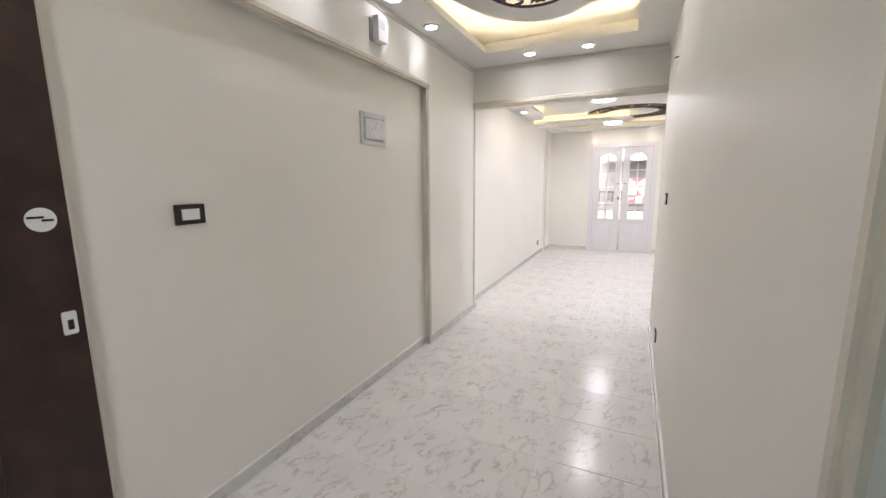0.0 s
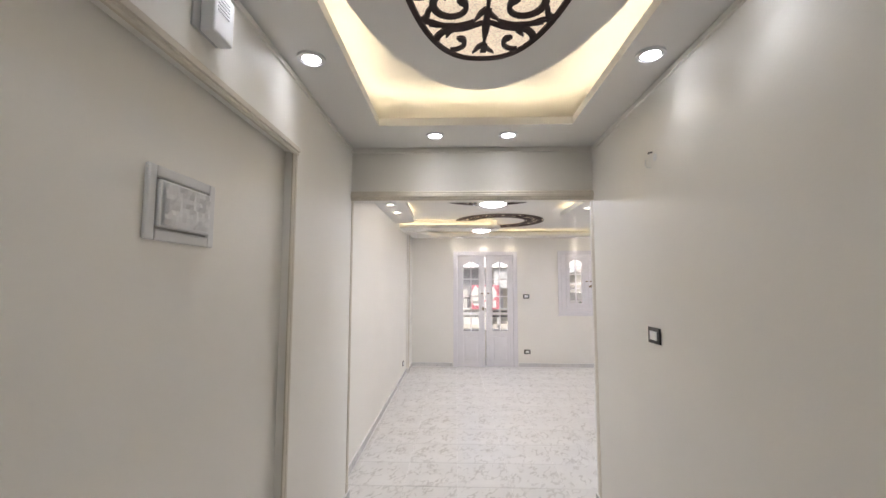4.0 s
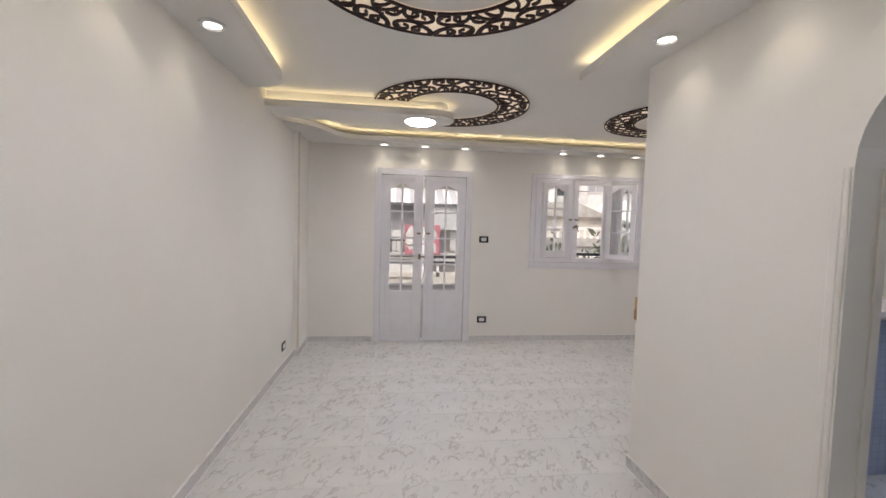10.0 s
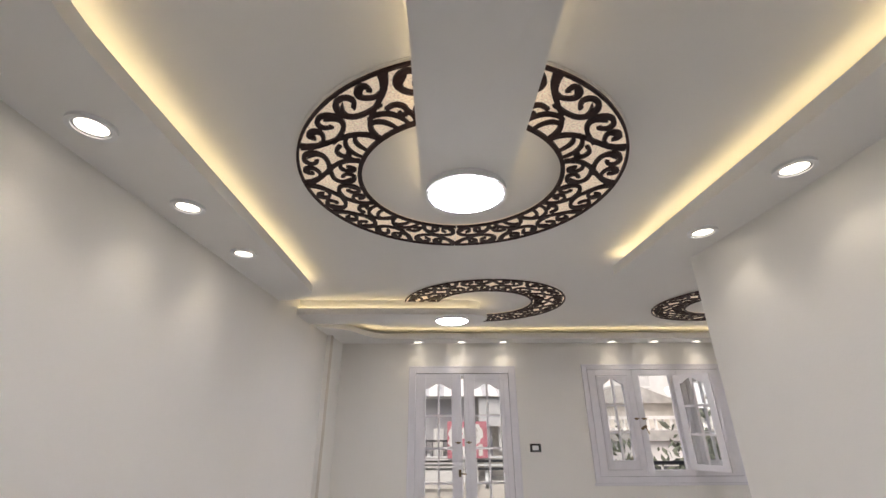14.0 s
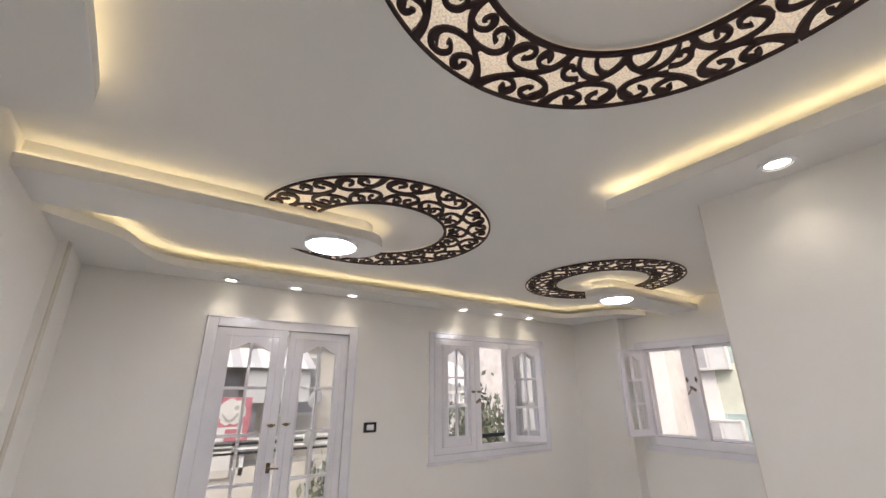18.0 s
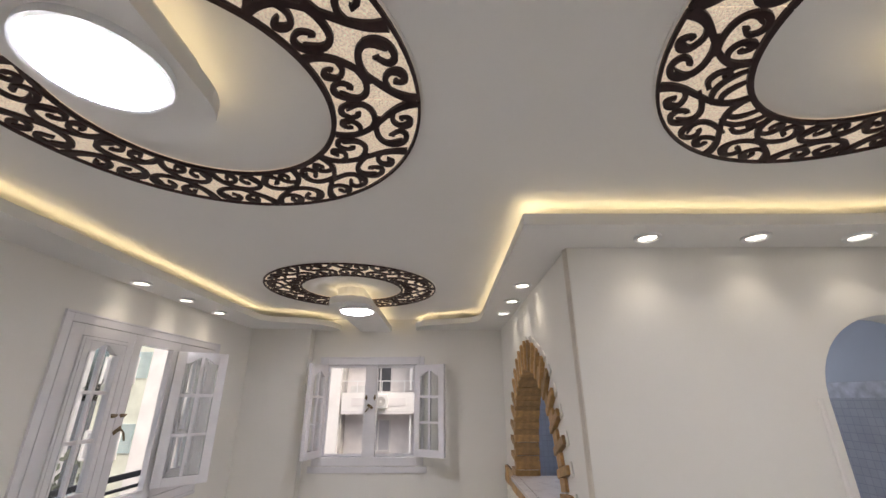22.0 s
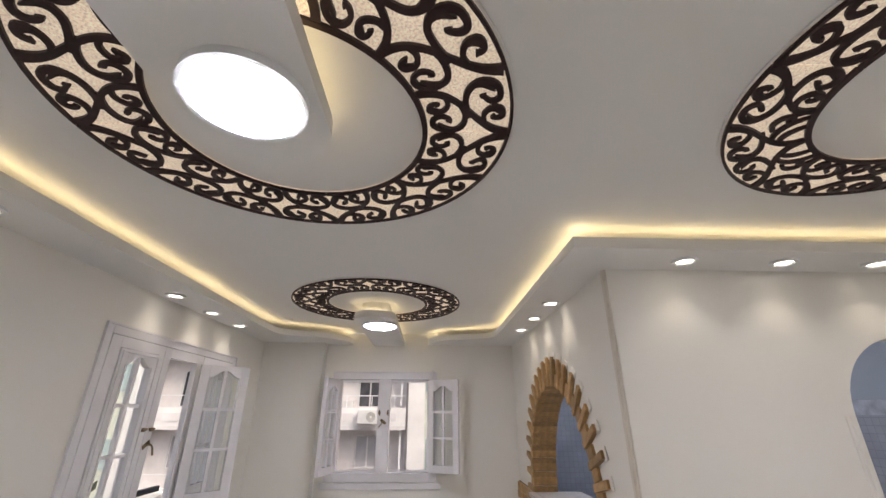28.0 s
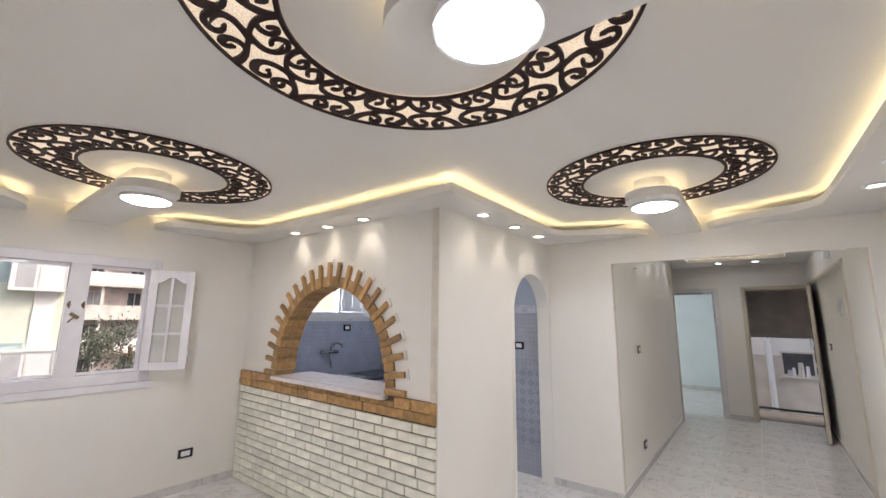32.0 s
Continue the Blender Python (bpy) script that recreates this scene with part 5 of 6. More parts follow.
for k, (z0, z1) in enumerate(((0.935, 1.005), (1.005, 1.078))):
    x = KX + 0.002
    while x < WX - 0.02:
        w = min(rng.choice((0.1, 0.16, 0.22, 0.28)), WX - 0.006 - x)
        if WX - 0.006 - x - w < 0.06:
            w = WX - 0.006 - x
        under = k == 1 and ACX - AHW - 0.1 < x + w / 2 < ACX + AHW + 0.1
        stone(x, x + w, z0, 1.048 if under else z1, 0.002, rng.choice((0.03, 0.034, 0.038)), counter)
        x += w
# voussoirs, long and short by turns, over the whole depth of the wall
samples = [arch_point(math.pi * i / 400) for i in range(401)]
lens_ = [0.0]
for p, q in zip(samples, samples[1:]):
    lens_.append(lens_[-1] + math.dist(p, q))
N = 45
for i in range(N):
    s = lens_[-1] * (i + 0.5) / N
    k = min(range(401), key=lambda j: abs(lens_[j] - s))
    p, a, b = samples[k], samples[max(0, k - 2)], samples[min(400, k + 2)]
    ang = math.atan2(b[1] - a[1], b[0] - a[0])
    nx, nz = math.sin(ang), -math.cos(ang)
    long = i % 2 == 0
    h = (0.205 if long else 0.085) * rng.uniform(0.95, 1.05)
    wdt = lens_[-1] / N * (0.80 if long else 1.17)
    h0 = -0.012
    cx, cz = p[0] + nx * (h0 + h) / 2, p[1] + nz * (h0 + h) / 2
    y0, y1 = (-KD - 0.015, 0.018) if not long else (-KD - 0.012, 0.028)
    key = ("v", long, round(h, 2))
    if key not in stone_meshes:
        stone_meshes[key] = block_mesh("stone", (wdt - 0.002, y1 - y0, round(h, 2) - h0), 0.0018, STONE)
    o = new("stone", stone_meshes[key])
    o.parent = counter
    o.matrix_local = pose(cx, (y0 + y1) / 2, cz, 0, -math.degrees(ang), 0)
    if long and 0.06 < i / N < 0.94:
        # the plaster is drawn up round the end of each long stone
        e = part("plaster_edge", boxes(((-wdt * 0.78, 0.0, -0.03), (wdt * 0.78, 0.011, 0.018)), bevel=0.005), PAINT, counter, "white plaster round the stone's end")
        e.matrix_local = pose(p[0] + nx * h, 0, p[1] + nz * h, 0, -math.degrees(ang), 0)
# slab with rounded front corners
sx0, sx1, sy0, sy1, r = ACX - AHW + 0.0, ACX + AHW - 0.0, -0.40, 0.07, 0.035
pts = [(sx0, sy0), (sx1, sy0)]
pts += [(sx1 + 0.02 - r + r * math.cos(a), sy1 - r + r * math.sin(a)) for a in [math.pi / 2 * i / 6 for i in range(7)]]
pts += [(sx0 - 0.02 + r - r * math.sin(a), sy1 - r + r * math.cos(a)) for a in [math.pi / 2 * i / 6 for i in range(7)]]
ct = tagged(part("counter_top", prism(bmesh.new(), pts, 1.0495, 1.079), SLAB), "pale veined marble slab on the serving counter", "countertop")
ct.location = (0, KY, 0)

# cream bricks of uneven length
brick_meshes = {}
bz, course = 0.006, 0.0708
for row in range(13):
    z0 = bz + row * course
    x = KX + 0.003
    if row % 2:
        x -= 0.09
    while x < WX - 0.01:
        w = rng.choice((0.17, 0.21, 0.24, 0.27, 0.30, 0.33))
        a, b = max(x, KX + 0.003), min(x + w, WX - 0.006)
        if WX - 0.006 - b < 0.05:
            b = WX - 0.006
        if b - a > 0.02:
            key = round(b - a, 3)
            if key not in brick_meshes:
                brick_meshes[key] = block_mesh("brick", (key - 0.009, 0.020, course - 0.0105), 0.003, BRICK)
            o = new("brick", brick_meshes[key])
            o.parent = counter
            o.matrix_local = pose((a + b) / 2, 0.010 + rng.uniform(0, 0.003), z0 + course / 2)
        x = b if b == WX - 0.006 else x + w

# ---- kitchen ----
KYL = 4.42
structure("trim_kitchen_border", boxes(((KX + 0.16, KYL, 1.715), (WX - 0.014, KYL + 0.006, 1.812))), LISTEL, "pale glazed border tiles on the kitchen wall", "trim")
structure("kitchen_wall_south", boxes(((KX + 0.142, KYL - 0.12, -0.1), (WX, KYL, 1.815)),), MOTIF_TILE, "blue glazed tiles on the kitchen wall", "wall")
structure("kitchen_wall_south_upper", boxes(((KX + 0.142, KYL - 0.12, 1.815), (WX, KYL - 0.004, TOP))), BLUE_LIT_PAINT, "blue-grey painted kitchen wall, tinted for the blue light", "wall")
structure("kitchen_wall_east_tiles", boxes(((WX - 0.012, KYL, 0.0), (WX - 0.001, KW0 - 0.122, 2.4)), ((WX - 0.012, KW0 - 0.122, 0.0), (WX - 0.001, KW1 + 0.122, KWZ0 - 0.122)), ((WX - 0.012, KW1 + 0.122, 0), (WX - 0.001, KY - KD - 0.01, 2.4))), BLUE_TILE, "blue glazed tiles on the kitchen's window wall", "wall")
structure("kitchen_wall_inner", boxes(((KX + 0.142, A1 + 0.02, 0), (KX + 0.15, KY - KD - 0.01, 1.75)), ((KX + 0.152, KY - KD - 0.012, 0), (WX - 0.013, KY - KD - 0.003, 0.98))), BLUE_TILE, "blue glazed tiles inside the kitchen", "wall")
structure("kitchen_side_lower", boxes(((KX, KYL - 0.12, -0.1), (KX + 0.14, BY0, TOP))), PAINT, "white wall between hall and kitchen", "wall")
# the ceiling is blue from light put into its base colour
structure("ceiling_kitchen", boxes(((KX + 0.14, KYL, 2.66), (WX, KY - KD, 2.70))), BLUE_LIT_PAINT, "kitchen ceiling with blue light put into its colour", "ceiling")
kc = empty("kitchen_worktop_unit", pose(WX - 0.3, 5.31, 0), label="dark granite worktop with sink on blue-tiled base", category="kitchen counter")
part("base", boxes(((-0.27, -0.87, 0), (0.285, 0.87, 0.86)), bevel=0.002), BLUE_TILE, kc)
part("worktop", boxes(((-0.30, -0.87, 0.862), (0.285, 0.87, 0.90)), bevel=0.004), GRANITE, kc, "dark granite worktop")
part("sink", boxes(((-0.2, -0.2, 0.902), (0.2, 0.3, 0.915)), bevel=0.004), STEEL, kc, "steel sink rim")
fa = empty("wall_tap", pose(WX - 0.012, 5.36, 1.20, 0, 0, -90), label="chrome wall-mounted mixer tap over the sink", category="tap")
part("body", tube(bmesh.new(), [(-0.08, -0.05, 0), (0.08, -0.05, 0)], 0.022, 10), CHROME, fa)
for x in (-0.075, 0.075):
    part("connector", tube(bmesh.new(), [(x, 0, 0), (x, -0.05, 0)], 0.018, 10), CHROME, fa)
    part("handle", tube(bmesh.new(), [(x * 1.1, -0.05, 0), (x * 1.7, -0.055, 0.004)], 0.026, 10), CHROME, fa)
part("spout", tube(bmesh.new(), [(0.02, -0.05, 0.01), (0.02, -0.055, 0.06), (0.045, -0.07, 0.105), (0.09, -0.10, 0.115), (0.125, -0.13, 0.09), (0.13, -0.14, 0.055)], 0.015, 10), CHROME, fa)
part("hose", tube(bmesh.new(), [(0, -0.05, -0.01), (0.0, -0.06, -0.08), (0.02, -0.06, -0.13), (0.035, -0.06, -0.20)], 0.009, 8), CHROME, fa)
plate(pose(WX - 0.012, 5.06, 1.505, 0, 0, -90), 0.12, "black-framed white socket on the blue kitchen tiles", socket=True)
for y, z in ((4.80, 1.48), (5.02, 1.60)):
    wo = empty("pipe_outlet", pose(WX - 0.012, y, z, 0, 0, -90), label="dark round pipe outlet in the kitchen tiles", category="pipe outlet")
    part("ring", annulus(bmesh.new(), (0, 0), 0.012, 0.028, 0, 0.012, 20), STEEL, wo).matrix_local = pose(0, 0, 0, 90, 0, 0)
    part("hole", disc(bmesh.new(), (0, 0), 0.013, 0, 0.006, 16), BLACK, wo).matrix_local = pose(0, 0, 0, 90, 0, 0)
plate(pose(1.36, KYL, 1.35, 0, 0, 180), 0.12, "black-framed white light switch on the blue kitchen wall")

# ---- outside ----
GZ = -9.0
structure("ground", boxes(((-4000, -4000, GZ - 0.2), (4000, 4000, GZ))), ASPHALT, "grey street far below", "ground")


def railing(parent, x0, x1, y, z, h=0.9, step=0.14, material=IRON):
    bm = bmesh.new()
    box(bm, (x0, y - 0.02, z + h - 0.04), (x1, y + 0.02, z + h))
    box(bm, (x0, y - 0.015, z + 0.08), (x1, y + 0.015, z + 0.11))
    n = int((x1 - x0) / step)
    for i in range(n + 1):
        x = x0 + (x1 - x0) * i / n
        box(bm, (x - 0.008, y - 0.008, z + 0.1), (x + 0.008, y + 0.008, z + h - 0.04))
    return part("railing", bm, material, parent)


def house_window(ob, x0, x1, z0, z1, pane, y=0.0, w=0.07):
    g = new("window")
    g.parent = ob
    part("frame", frame_boxes(x0, x1, z0, z1, w, y - 0.06, y + 0.01), CLOTH, g)
    part("pane", boxes(((x0, y - 0.03, z0), (x1, y - 0.012, z1))), pane, g)
    return g


def air_conditioner(ob, x, y, z):
    part("air_conditioner", boxes(((x - 0.42, y - 0.3, z), (x + 0.42, y, z + 0.56)), bevel=0.02), CLOTH, ob, "white air conditioner unit")
    part("fan_grille", annulus(bmesh.new(), (0, 0), 0.05, 0.2, 0, 0.02, 24), CONCRETE, ob).matrix_local = pose(x + 0.15, y - 0.3, z + 0.28, 90, 0, 0)


def block(m, width, depth, floors, step, material, label, cols, balconies=(), offset=0.0, base=GZ):
    """A street house whose front lies in the plane y=0 of m and looks towards -y."""
    ob = empty("apartment_building", m, label=label, category="building", group="houses across the street")
    h = floors * step
    part("wall", boxes(((-width / 2, 0, base), (width / 2, depth, base + h)),), material, ob)
    part("roof", boxes(((-width / 2 - 0.12, -0.12, base + h), (width / 2 + 0.12, depth, base + h + 0.3)),), CONCRETE, ob)
    rg = random.Random(len(label))
    for f in range(floors):
        z = base + f * step + offset
        for c in range(cols):
            x = -width / 2 + (c + 0.5) * width / cols
            wd, z0, z1 = (1.1, z + 1.0, z + 2.3)
            if c in balconies:
                wd, z0 = 1.3, z + 0.1
            house_window(ob, x - wd / 2, x + wd / 2, z0, z1, DARK_PANE if rg.random() < 0.4 else (GREY_SHUTTER if rg.random() < 0.5 else FROST))
            if c in balconies:
                b = new("balcony")
                b.parent = ob
                part("slab", boxes(((x - 1.2, -1.0, z - 0.12), (x + 1.2, 0, z + 0.02))), material, b)
                part("parapet", boxes(((x - 1.2, -1.0, z + 0.02), (x + 1.2, -0.92, z + 0.55))), CLOTH, b)
                railing(b, x - 1.2, x + 1.2, -0.96, z, 0.95)
    return ob


# long house across the side street: recessed balconies between white pilasters and pale green bays
HX, STOREY = 18.0, 3.05
lh = empty("apartment_building", pose(HX, 10.03, 0, 0, 0, -90), label="long white and pale green street house with recessed balconies", category="building", group="houses across the street")
PER = 8.05
part("wall", boxes(((-4.58 - PER, 0.8, GZ), (4.58, 9, 10.5))), PINK_WALL, lh)
part("roof", boxes(((-4.7 - PER, -0.2, 10.5), (4.7, 9, 10.9))), CONCRETE, lh)
for k in range(2):
    cx = -k * PER
    for sgn in (-1, 1):
        # the pilaster beside the recess, the green bay, the outer pilaster
        part("pilaster", boxes(((cx + sgn * 1.72, -0.05, GZ), (cx + sgn * 2.45, 0.8, 10.5))), WHITE_WALL, lh)
        if k == 0 or sgn == -1:
            part("green_bay", boxes(((cx + sgn * 2.45, 0.0, GZ), (cx + sgn * 4.5, 0.8, 10.5))), GREEN_WALL, lh, "pale green rendered bay")
            part("pilaster", boxes(((cx + sgn * 3.68, -0.05, GZ), (cx + sgn * 4.22, 0.0, 10.5))), WHITE_WALL, lh)
        part("return_wall", boxes(((cx + sgn * 1.62, 0.15, GZ), (cx + sgn * 1.72, 0.8, 10.5))), CONCRETE, lh)
    for f in range(-3, 4):
        z = 1.22 + f * STOREY
        if z > 9:
            continue
        b = new("balcony")
        b.parent = lh
        part("slab", boxes(((cx - 1.62, -0.1, z - 0.14), (cx + 1.62, 0.8, z))), PINK_WALL, b)
        part("parapet", boxes(((cx - 1.62, -0.1, z), (cx + 1.62, 0.02, z + 0.75))), WHITE_WALL, b, "white rendered parapet")
        part("parapet_panel", boxes(((cx - 1.2, -0.12, z + 0.2), (cx + 1.2, -0.098, z + 0.52))), PINK_WALL, b)
        part("rail", boxes(((cx - 1.62, -0.06, z + 1.22), (cx + 1.62, -0.02, z + 1.26))), PLASTIC, b)
        for px in (-1.0, 0.1, 1.1):
            part("rail_post", boxes(((cx + px, -0.055, z + 0.75), (cx + px + 0.03, -0.025, z + 1.22))), PLASTIC, b)
        house_window(lh, cx - 0.56, cx + 0.40, z + (0.82 if f == 0 else 1.42), z + (2.3 if f == 0 else 2.62), DARK_PANE if f == 0 else GREY_SHUTTER, 0.8)
        part("drain_pipe", boxes(((cx + 1.36, 0.05, z - 2.2), (cx + 1.44, 0.13, z - 0.14))), PLASTIC, lh)
        if (f + k) % 2 == 0:
            air_conditioner(b, cx + 0.0, -0.1, z + 0.1)
        for sgn in (-1, 1):
            if k == 0 or sgn == -1:
                g = house_window(lh, cx + sgn * 3.70 - 0.62, cx + sgn * 3.70 + 0.62, z + 1.22, z + 2.25, FROST, -0.25)
                part("bay_box", boxes(((cx + sgn * 3.70 - 0.69, -0.24, z + 1.15), (cx + sgn * 3.70 + 0.69, 0.0, z + 2.32))), WHITE_WALL, g)
                part("dark_light", boxes(((cx + sgn * 3.70 - 0.55, -0.29, z + 1.25), (cx + sgn * 3.70 - 0.12, -0.282, z + 2.2))), GREY_SHUTTER, g)
                g = new("shutters")
                g.parent = lh
                x0 = cx + sgn * 3.05
                part("frame", frame_boxes(x0 - 0.5, x0 + 0.5, z - 1.6, z - 0.55, 0.05, -0.06, 0.01), SHUTTER, g)
                part("slats", boxes(*[((x0 - 0.5, -0.035, z - 1.6 + 0.075 * i), (x0 + 0.5, -0.02, z - 1.535 + 0.075 * i)) for i in range(14)]), SHUTTER, g)
# goods on the balcony: a clothes rack and a box
part("balcony_box", boxes(((-1.35, 0.3, 1.97), (-0.75, 0.7, 2.28)), bevel=0.01), CLOTH, lh)

bh = empty("apartment_building", pose(46.0, -11.0, 0, 0, 0, -90), label="weathered pinkish brick house with stacked loggias", category="building", group="houses across the street")
part("wall", boxes(((-16, 1.2, GZ), (16, 10, 14)), ((-16, 0, GZ), (-11.0, 1.2, 14))), BRICK_FAR, bh)
part("roof", boxes(((-16.2, -0.2, 14), (16.2, 10, 14.4))), CONCRETE, bh)
for f in range(-3, 4):
    z = 1.35 + 3.0 * f
    b = new("balcony")
    b.parent = bh
    part("parapet", boxes(((-11.0, -0.1, z), (16, 0.1, z + 1.05))), PINK_WALL if f % 2 else CREAM_WALL, b)
    part("slab", boxes(((-11.0, -0.25, z + 2.75), (16, 1.2, z + 3.0))), CREAM_WALL, b)
    for i in range(9):
        part("column", boxes(((-9.6 + 1.55 * i * 2, 0.0, z + 1.05), (-9.35 + 1.55 * i * 2, 0.35, z + 2.75))), CREAM_WALL, b)
        house_window(bh, -10.4 + 3.1 * i, -9.9 + 3.1 * i + 0.6, z + 1.1, z + 2.3, DARK_PANE if (i + f) % 3 else GREY_SHUTTER, 1.2)
    house_window(bh, -14.2, -13.0, z + 1.0, z + 2.2, DARK_PANE)
# low houses opposite the balcony, with the sky over their roofs
block(pose(-3.2, 16.6, 0), 12.6, 9, 4, 2.93, CREAM_WALL, "low cream street house opposite the balcony door", 5, (1, 3), offset=0.35)
block(pose(6.4, 18.3, 0), 6.2, 9, 3, 3.3, PINK_WALL, "low pale house with a roof terrace", 3, (), offset=0.3)
block(pose(12.8, 32.0, 0), 9.0, 9, 6, 3.0, WHITE_WALL, "pale house far behind the tree tops", 4, (1,), offset=0.3)
block(pose(27.8, 34.0, 0), 5.6, 9, 8, 3.0, PINK_WALL, "tall pale house with banded stone corners", 2, (), offset=1.2)
block(pose(6.8, 1.6, 0, 0, 0, -90), 7.8, 1.6, 6, 3.0, PEACH_WALL, "peach rendered house close behind the kitchen window", 3, (), offset=-1.2)
block(pose(8.0, -12.0, 0, 0, 0, -120), 12, 8, 6, 3.0, CREAM_WALL, "cream house seen from the bedroom", 4, (1,))

# roof terrace with balusters and a shed
rt = empty("roof_terrace", pose(6.4, 18.3, 0.9), label="pale roof terrace parapet with balusters and a shed", category="terrace")
part("coping", boxes(((-3.1, 0.0, 0.62), (3.1, 0.16, 0.72))), WHITE_WALL, rt)
for i in range(24):
    part("baluster", disc(bmesh.new(), (-2.95 + 0.255 * i, 0.08), 0.055, 0.3, 0.62, 10, r2=0.04), WHITE_WALL, rt)
part("shed", boxes(((-1.6, 2.0, 0.3), (1.8, 4.0, 1.15))), CREAM_WALL, rt)
part("shed_roof", prism(bmesh.new(), [(-1.9, 1.15), (2.1, 1.15), (0.6, 1.75), (-0.4, 1.75)], 1.8, 4.2, "xz"), CONCRETE, rt)
hr = empty("balcony_rails", pose(0.4, 15.6, 0.42), label="dark and pale horizontal rails on the low house's balcony", category="railing")
for i, mt in ((0, IRON), (1, PLASTIC), (2, IRON), (3, PLASTIC)):
    part("rail", boxes(((-2.6, 0.0, 0.085 * i), (3.4, 0.05, 0.085 * i + 0.045))), mt, hr)
for i in range(5):
    part("post", boxes(((-2.6 + 1.45 * i, 0.05, -0.4), (-2.52 + 1.45 * i, 0.12, 0.35))), PLASTIC, hr)
part("ledge", boxes(((-2.6, 0.05, -1.2), (3.4, 1.0, -0.25))), CREAM_WALL, hr)
# striped awning over the low house's balcony
aw = empty("awning", pose(0.5, 16.6, 2.1), label="grey and white striped cloth awning over a balcony", category="awning")
for i in range(16):
    part("strip", prism(bmesh.new(), [(-1.0, 0.02), (0.0, 0.52), (0.0, 0.54), (-1.0, 0.04)], -1.6 + 0.2 * i, -1.4 + 0.2 * i, "yz"), (CLOTH, GREY_SHUTTER)[i % 2], aw)
part("screen", boxes(((0.1, -0.9, -0.7), (1.5, -0.88, -0.02))), GREYPL, aw, "pale grey screen cloth under the awning")
# shade of the recess below the awning, put in as a grey sheet
part("screen", boxes(((-1.6, -0.5, -1.6), (0.08, -0.48, -0.02))), GREY_SHUTTER, aw, "grey sheet put in for the shaded recess under the awning")
for i in range(7):
    part("hung_cloth", boxes(((-1.5 + 0.42 * i, -0.75, -1.5 + 0.1 * (i % 3)), (-1.24 + 0.42 * i, -0.73, -0.75))), (GREY_SHUTTER, CLOTH, SHUTTER, CONCRETE)[i % 4], aw)

# our balcony
bal = empty("balcony", pose(0, FY + T, 0), label="narrow balcony with a low cream parapet outside the double door", category="balcony", kind="structure")
part("slab", boxes(((-1.6, 0.0, -0.2), (1.0, 1.1, -0.03))), CONCRETE, bal)
part("parapet", boxes(((-1.6, 1.0, -0.03), (1.0, 1.1, 0.52))), CREAM_WALL, bal)
part("coping", boxes(((-1.6, 0.97, 0.52), (1.0, 1.13, 0.57))), CONCRETE, bal)
rl = empty("window_guard", pose(0, FY + T, 0), label="dark iron guard rail outside the far window", category="railing")
part("bar", boxes(((W1A, 0.25, 1.12), (W1B, 0.28, 1.16)), ((W1A, 0.25, 1.04), (W1B, 0.28, 1.06))), IRON, rl)
part("bracket", boxes(((W1A, 0.0, 1.04), (W1A + 0.03, 0.27, 1.07)), ((W1B - 0.03, 0, 1.04), (W1B, 0.27, 1.07))), IRON, rl)

# hung cloth across the street
hc = empty("hanging_banner", pose(0.35, 15.55, 1.04), label="red and white printed cloth hung over a balcony rail", category="cloth")
part("cloth", boxes(((-0.58, 0.0, -0.36), (0.42, 0.012, 0.48)), bevel=0.004), HAZED_RED, hc, "red cloth with the window haze put into its colour")
bm = bmesh.new()
for x, z, a, b in ((0.05, 0.20, 0.27, 0.25), (-0.38, 0.10, 0.17, 0.34)):
    prism(bm, [(x + a * math.cos(k * math.tau / 20) * (1 + 0.16 * math.sin(3 * k)), z + b * math.sin(k * math.tau / 20) * (1 + 0.12 * math.cos(4 * k))) for k in range(20)], -0.004, -0.001, "xz")
box(bm, (-0.56, -0.004, -0.13), (0.20, -0.001, -0.09))
box(bm, (-0.22, -0.004, -0.36), (-0.02, -0.001, -0.13))
box(bm, (0.20, -0.004, -0.30), (0.30, -0.001, -0.05))
part("print", bm, CLOTH, hc, "white printed shapes")
bm = bmesh.new()
ribbon(bm, [(-0.12 + 0.30 * i / 12, 0.17 - 0.15 * math.sin(math.pi * i / 12)) for i in range(13)], [0.02 + 0.04 * math.sin(math.pi * i / 12) for i in range(13)], 0.0, 0.003, lambda u, v: (u, v))
ribbon(bm, [(0.10 + 0.02 * i, 0.30 - 0.012 * i) for i in range(5)], [0.03, 0.09, 0.10, 0.07, 0.02], 0.0, 0.003, lambda u, v: (u, v))
o = part("swirl", bm, CONCRETE, hc, "grey printed swirl")
o.matrix_local = pose(0, -0.008, 0, 90, 0, 0)


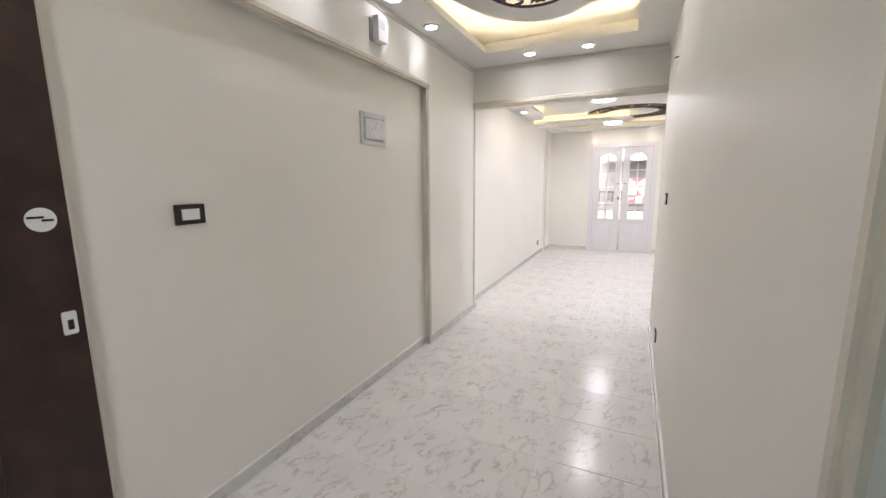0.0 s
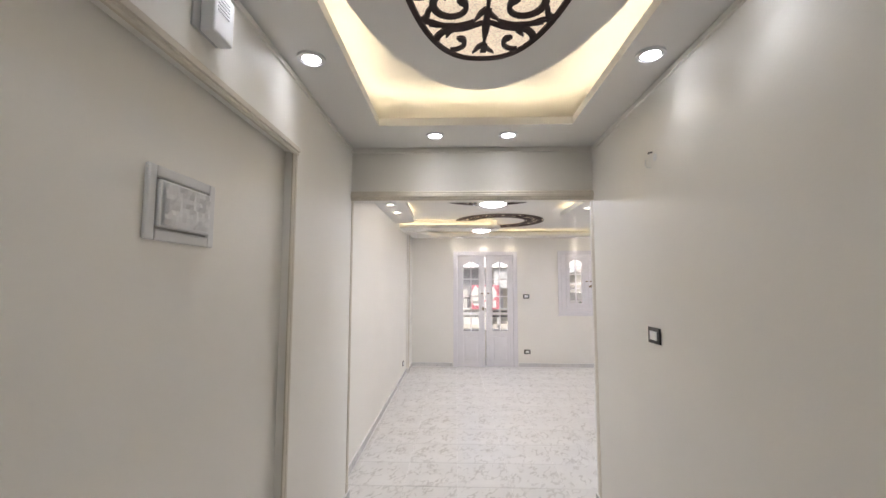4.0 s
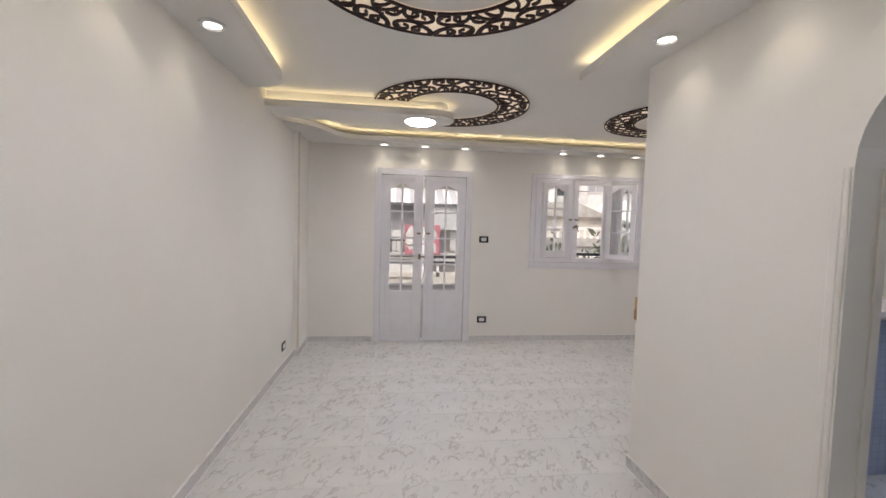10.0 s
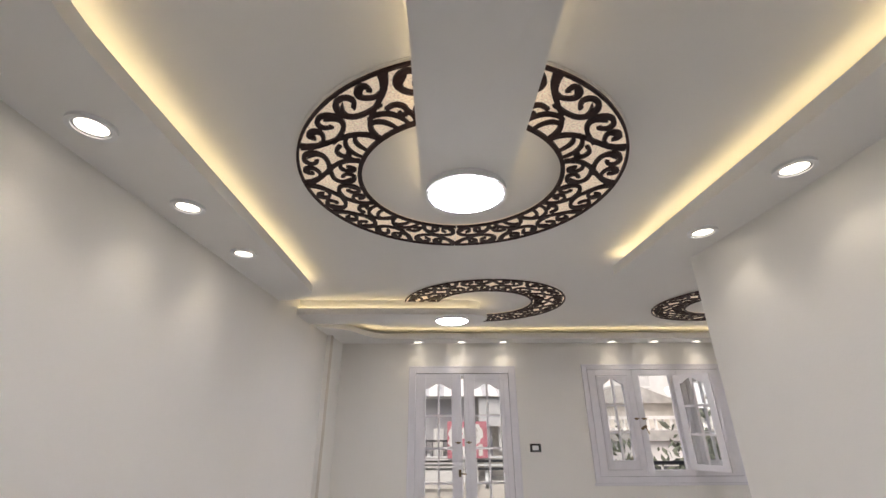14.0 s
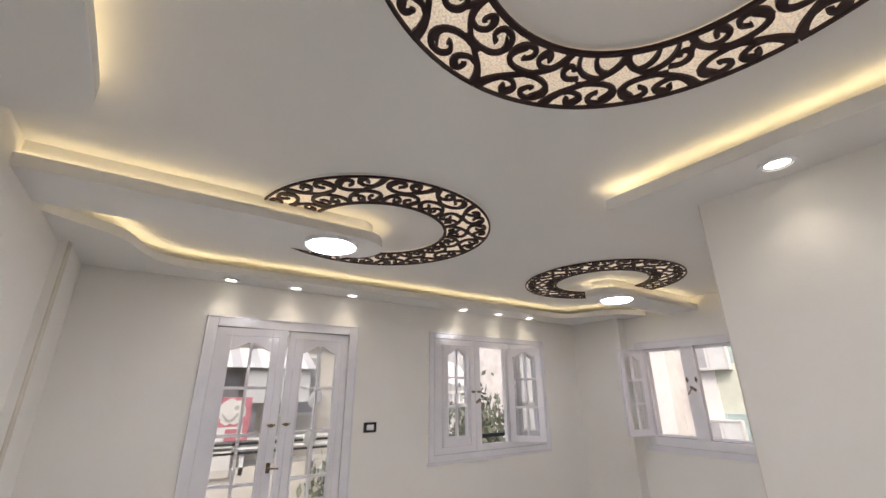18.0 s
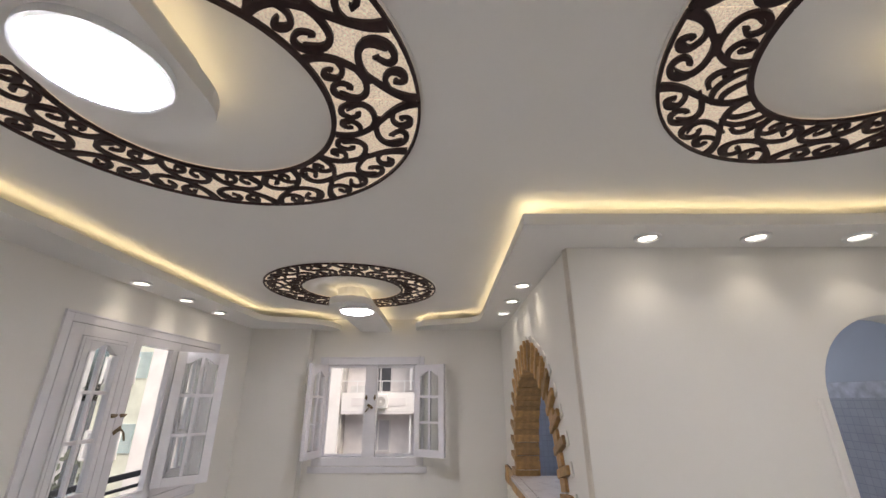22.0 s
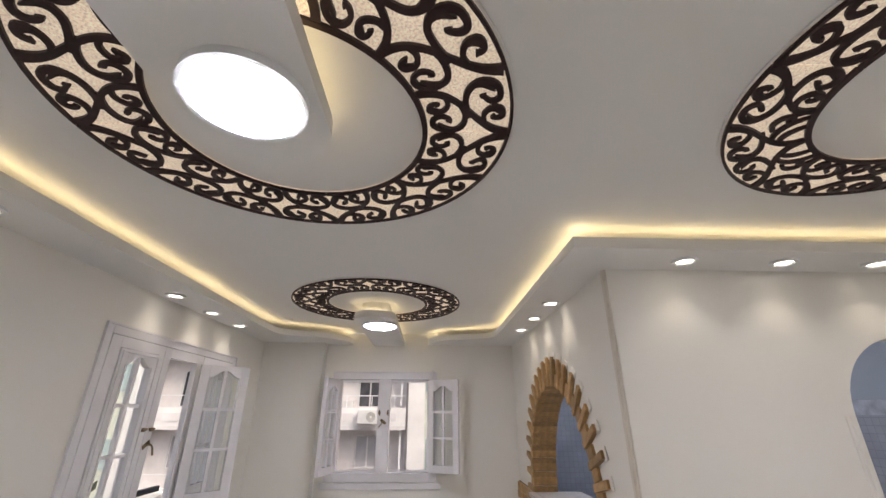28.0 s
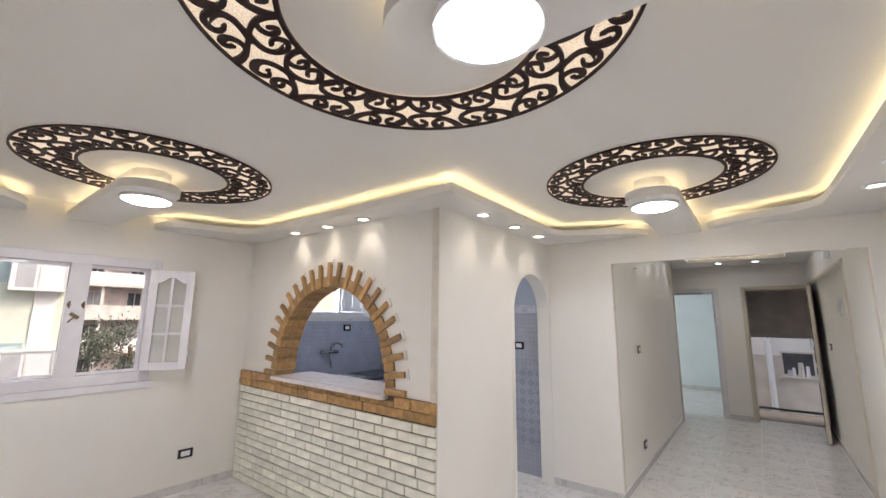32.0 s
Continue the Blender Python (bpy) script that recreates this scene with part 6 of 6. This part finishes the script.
def dish(m, r, tilt=15, drop=0.9):
    ob = empty("satellite_dish", m, label="white satellite dish on the opposite roofs", category="satellite dish", group="satellite dishes")
    bm = bmesh.new()
    rings = [[bm.verts.new((q * math.cos(k * math.tau / 20), q * q * 0.6, q * math.sin(k * math.tau / 20))) for k in range(20)] for q in (0.02, r * 0.5, r)]
    for a, b in zip(rings, rings[1:]):
        for k in range(20):
            bm.faces.new((a[k], a[(k + 1) % 20], b[(k + 1) % 20], b[k]))
    bm.faces.new(rings[0])
    d = part("reflector", bm, PLASTIC, ob)
    sm = d.modifiers.new("thick", "SOLIDIFY")
    sm.thickness = 0.01
    d.matrix_local = pose(0, 0, 0, tilt, 0, 0)
    part("arm", tube(bmesh.new(), [(0, 0, -r), (0, -r * 0.8, 0)], 0.012, 6), STEEL, ob).matrix_local = pose(0, 0, 0, tilt, 0, 0)
    part("mast", tube(bmesh.new(), [(0, 0.02, 0), (0, 0.06, -0.15), (0, 0.06, -drop)], 0.025, 6), STEEL, ob)
    return ob


dish(pose(2.6, 17.2, 3.88, 0, 0, 20), 0.42)
dish(pose(2.08, 15.4, 1.46, 0, 0, 25), 0.19, 15, 0.8)
dish(pose(2.02, 15.3, 0.69, 0, 0, 25), 0.18, 15, 0.8)
dish(pose(2.35, 15.2, 0.0, 0, 0, 20), 0.19, 15, 0.8)
dish(pose(1.2, 17.4, 3.84, 0, 0, 20), 0.38, 15, 0.86)
dish(pose(8.4, 18.9, 2.65, 0, 0, 10), 0.9, -62, 1.47)
dish(pose(-2.3, 17.2, 3.86, 0, 0, -20), 0.35, 15, 0.88)


def tree(m, height, spread, seed):
    rg = random.Random(seed)
    ob = empty("street_tree", m, label="green leafy street tree between the houses", category="tree", group="street trees")
    bm = tube(bmesh.new(), [(0, 0, 0), (0.1, 0.05, height * 0.35), (0.05, -0.1, height * 0.7), (0.2, 0, height * 0.9)], 0.12)
    tips = []
    for i in range(11):
        a, z = rg.uniform(0, math.tau), height * rg.uniform(0.45, 0.85)
        e = (spread * rg.uniform(0.4, 0.9) * math.cos(a), spread * rg.uniform(0.4, 0.9) * math.sin(a), z + rg.uniform(0.3, 1.4))
        tube(bm, [(0.05, 0, z), (e[0] * 0.5, e[1] * 0.5, z + 0.3), e], 0.035, 5)
        tips.append(e)
    part("trunk", bm, BARK, ob)
    vs, fs = [], []
    for _ in range(9000):
        e = rg.choice(tips)
        c = Vector((e[0] + rg.gauss(0, spread * 0.22), e[1] + rg.gauss(0, spread * 0.22), e[2] + rg.gauss(0, 0.5)))
        q = Euler((rg.uniform(0, 6), rg.uniform(0, 6), rg.uniform(0, 6))).to_matrix()
        s = rg.uniform(0.05, 0.13)
        k = len(vs)
        vs += [c + q @ Vector(p) * s for p in ((-1, 0, 0), (0, 0.45, 0.1), (1, 0, 0), (0, -0.45, 0.1))]
        fs.append((k, k + 1, k + 2, k + 3))
    me = bpy.data.meshes.new("crown")
    me.from_pydata(vs, [], fs)
    me.materials.append(LEAF)
    cr = new("crown", me)
    cr.parent = ob
    return ob


tree(pose(5.7, 15.0, GZ), 10.1, 1.9, 3)
tree(pose(3.0, 14.6, GZ), 10.1, 1.25, 5)
tree(pose(30.0, 0.2, GZ), 9.6, 2.4, 8)

# ---- floor tiles ----
bm = bmesh.new()
h = 0.2086
box(bm, (-h, -h, -0.0015), (h, h, 0.0))
bmesh.ops.bevel(bm, geom=[e for e in bm.edges if all(v.co.z > -0.0005 for v in e.verts)], offset=0.0006, segments=1, affect="EDGES")
tile_me = bpy.data.meshes.new("tile")
bm.to_mesh(tile_me)
bm.free()
tile_me.materials.append(TILE)
floor_ob = bpy.data.objects["floor"]
for i in range(-4, 11):
    for j in range(-1, 22):
        x, y = -0.095 + 0.42 * i, 0.305 + 0.42 * j
        hall = -1.75 < x < 0.45 and y < 4.6
        alcove = 0.3 < x < 1.3 and -0.1 < y < 0.7
        living = -1.8 < x < 3.7 and 4.4 < y < 9.35
        kitchen = 1.0 < x < 3.4 and 4.2 < y < 6.4
        if hall or alcove or living or kitchen:
            o = new("tile", tile_me)
            o.parent = floor_ob
            o.location = (x, y, 0)
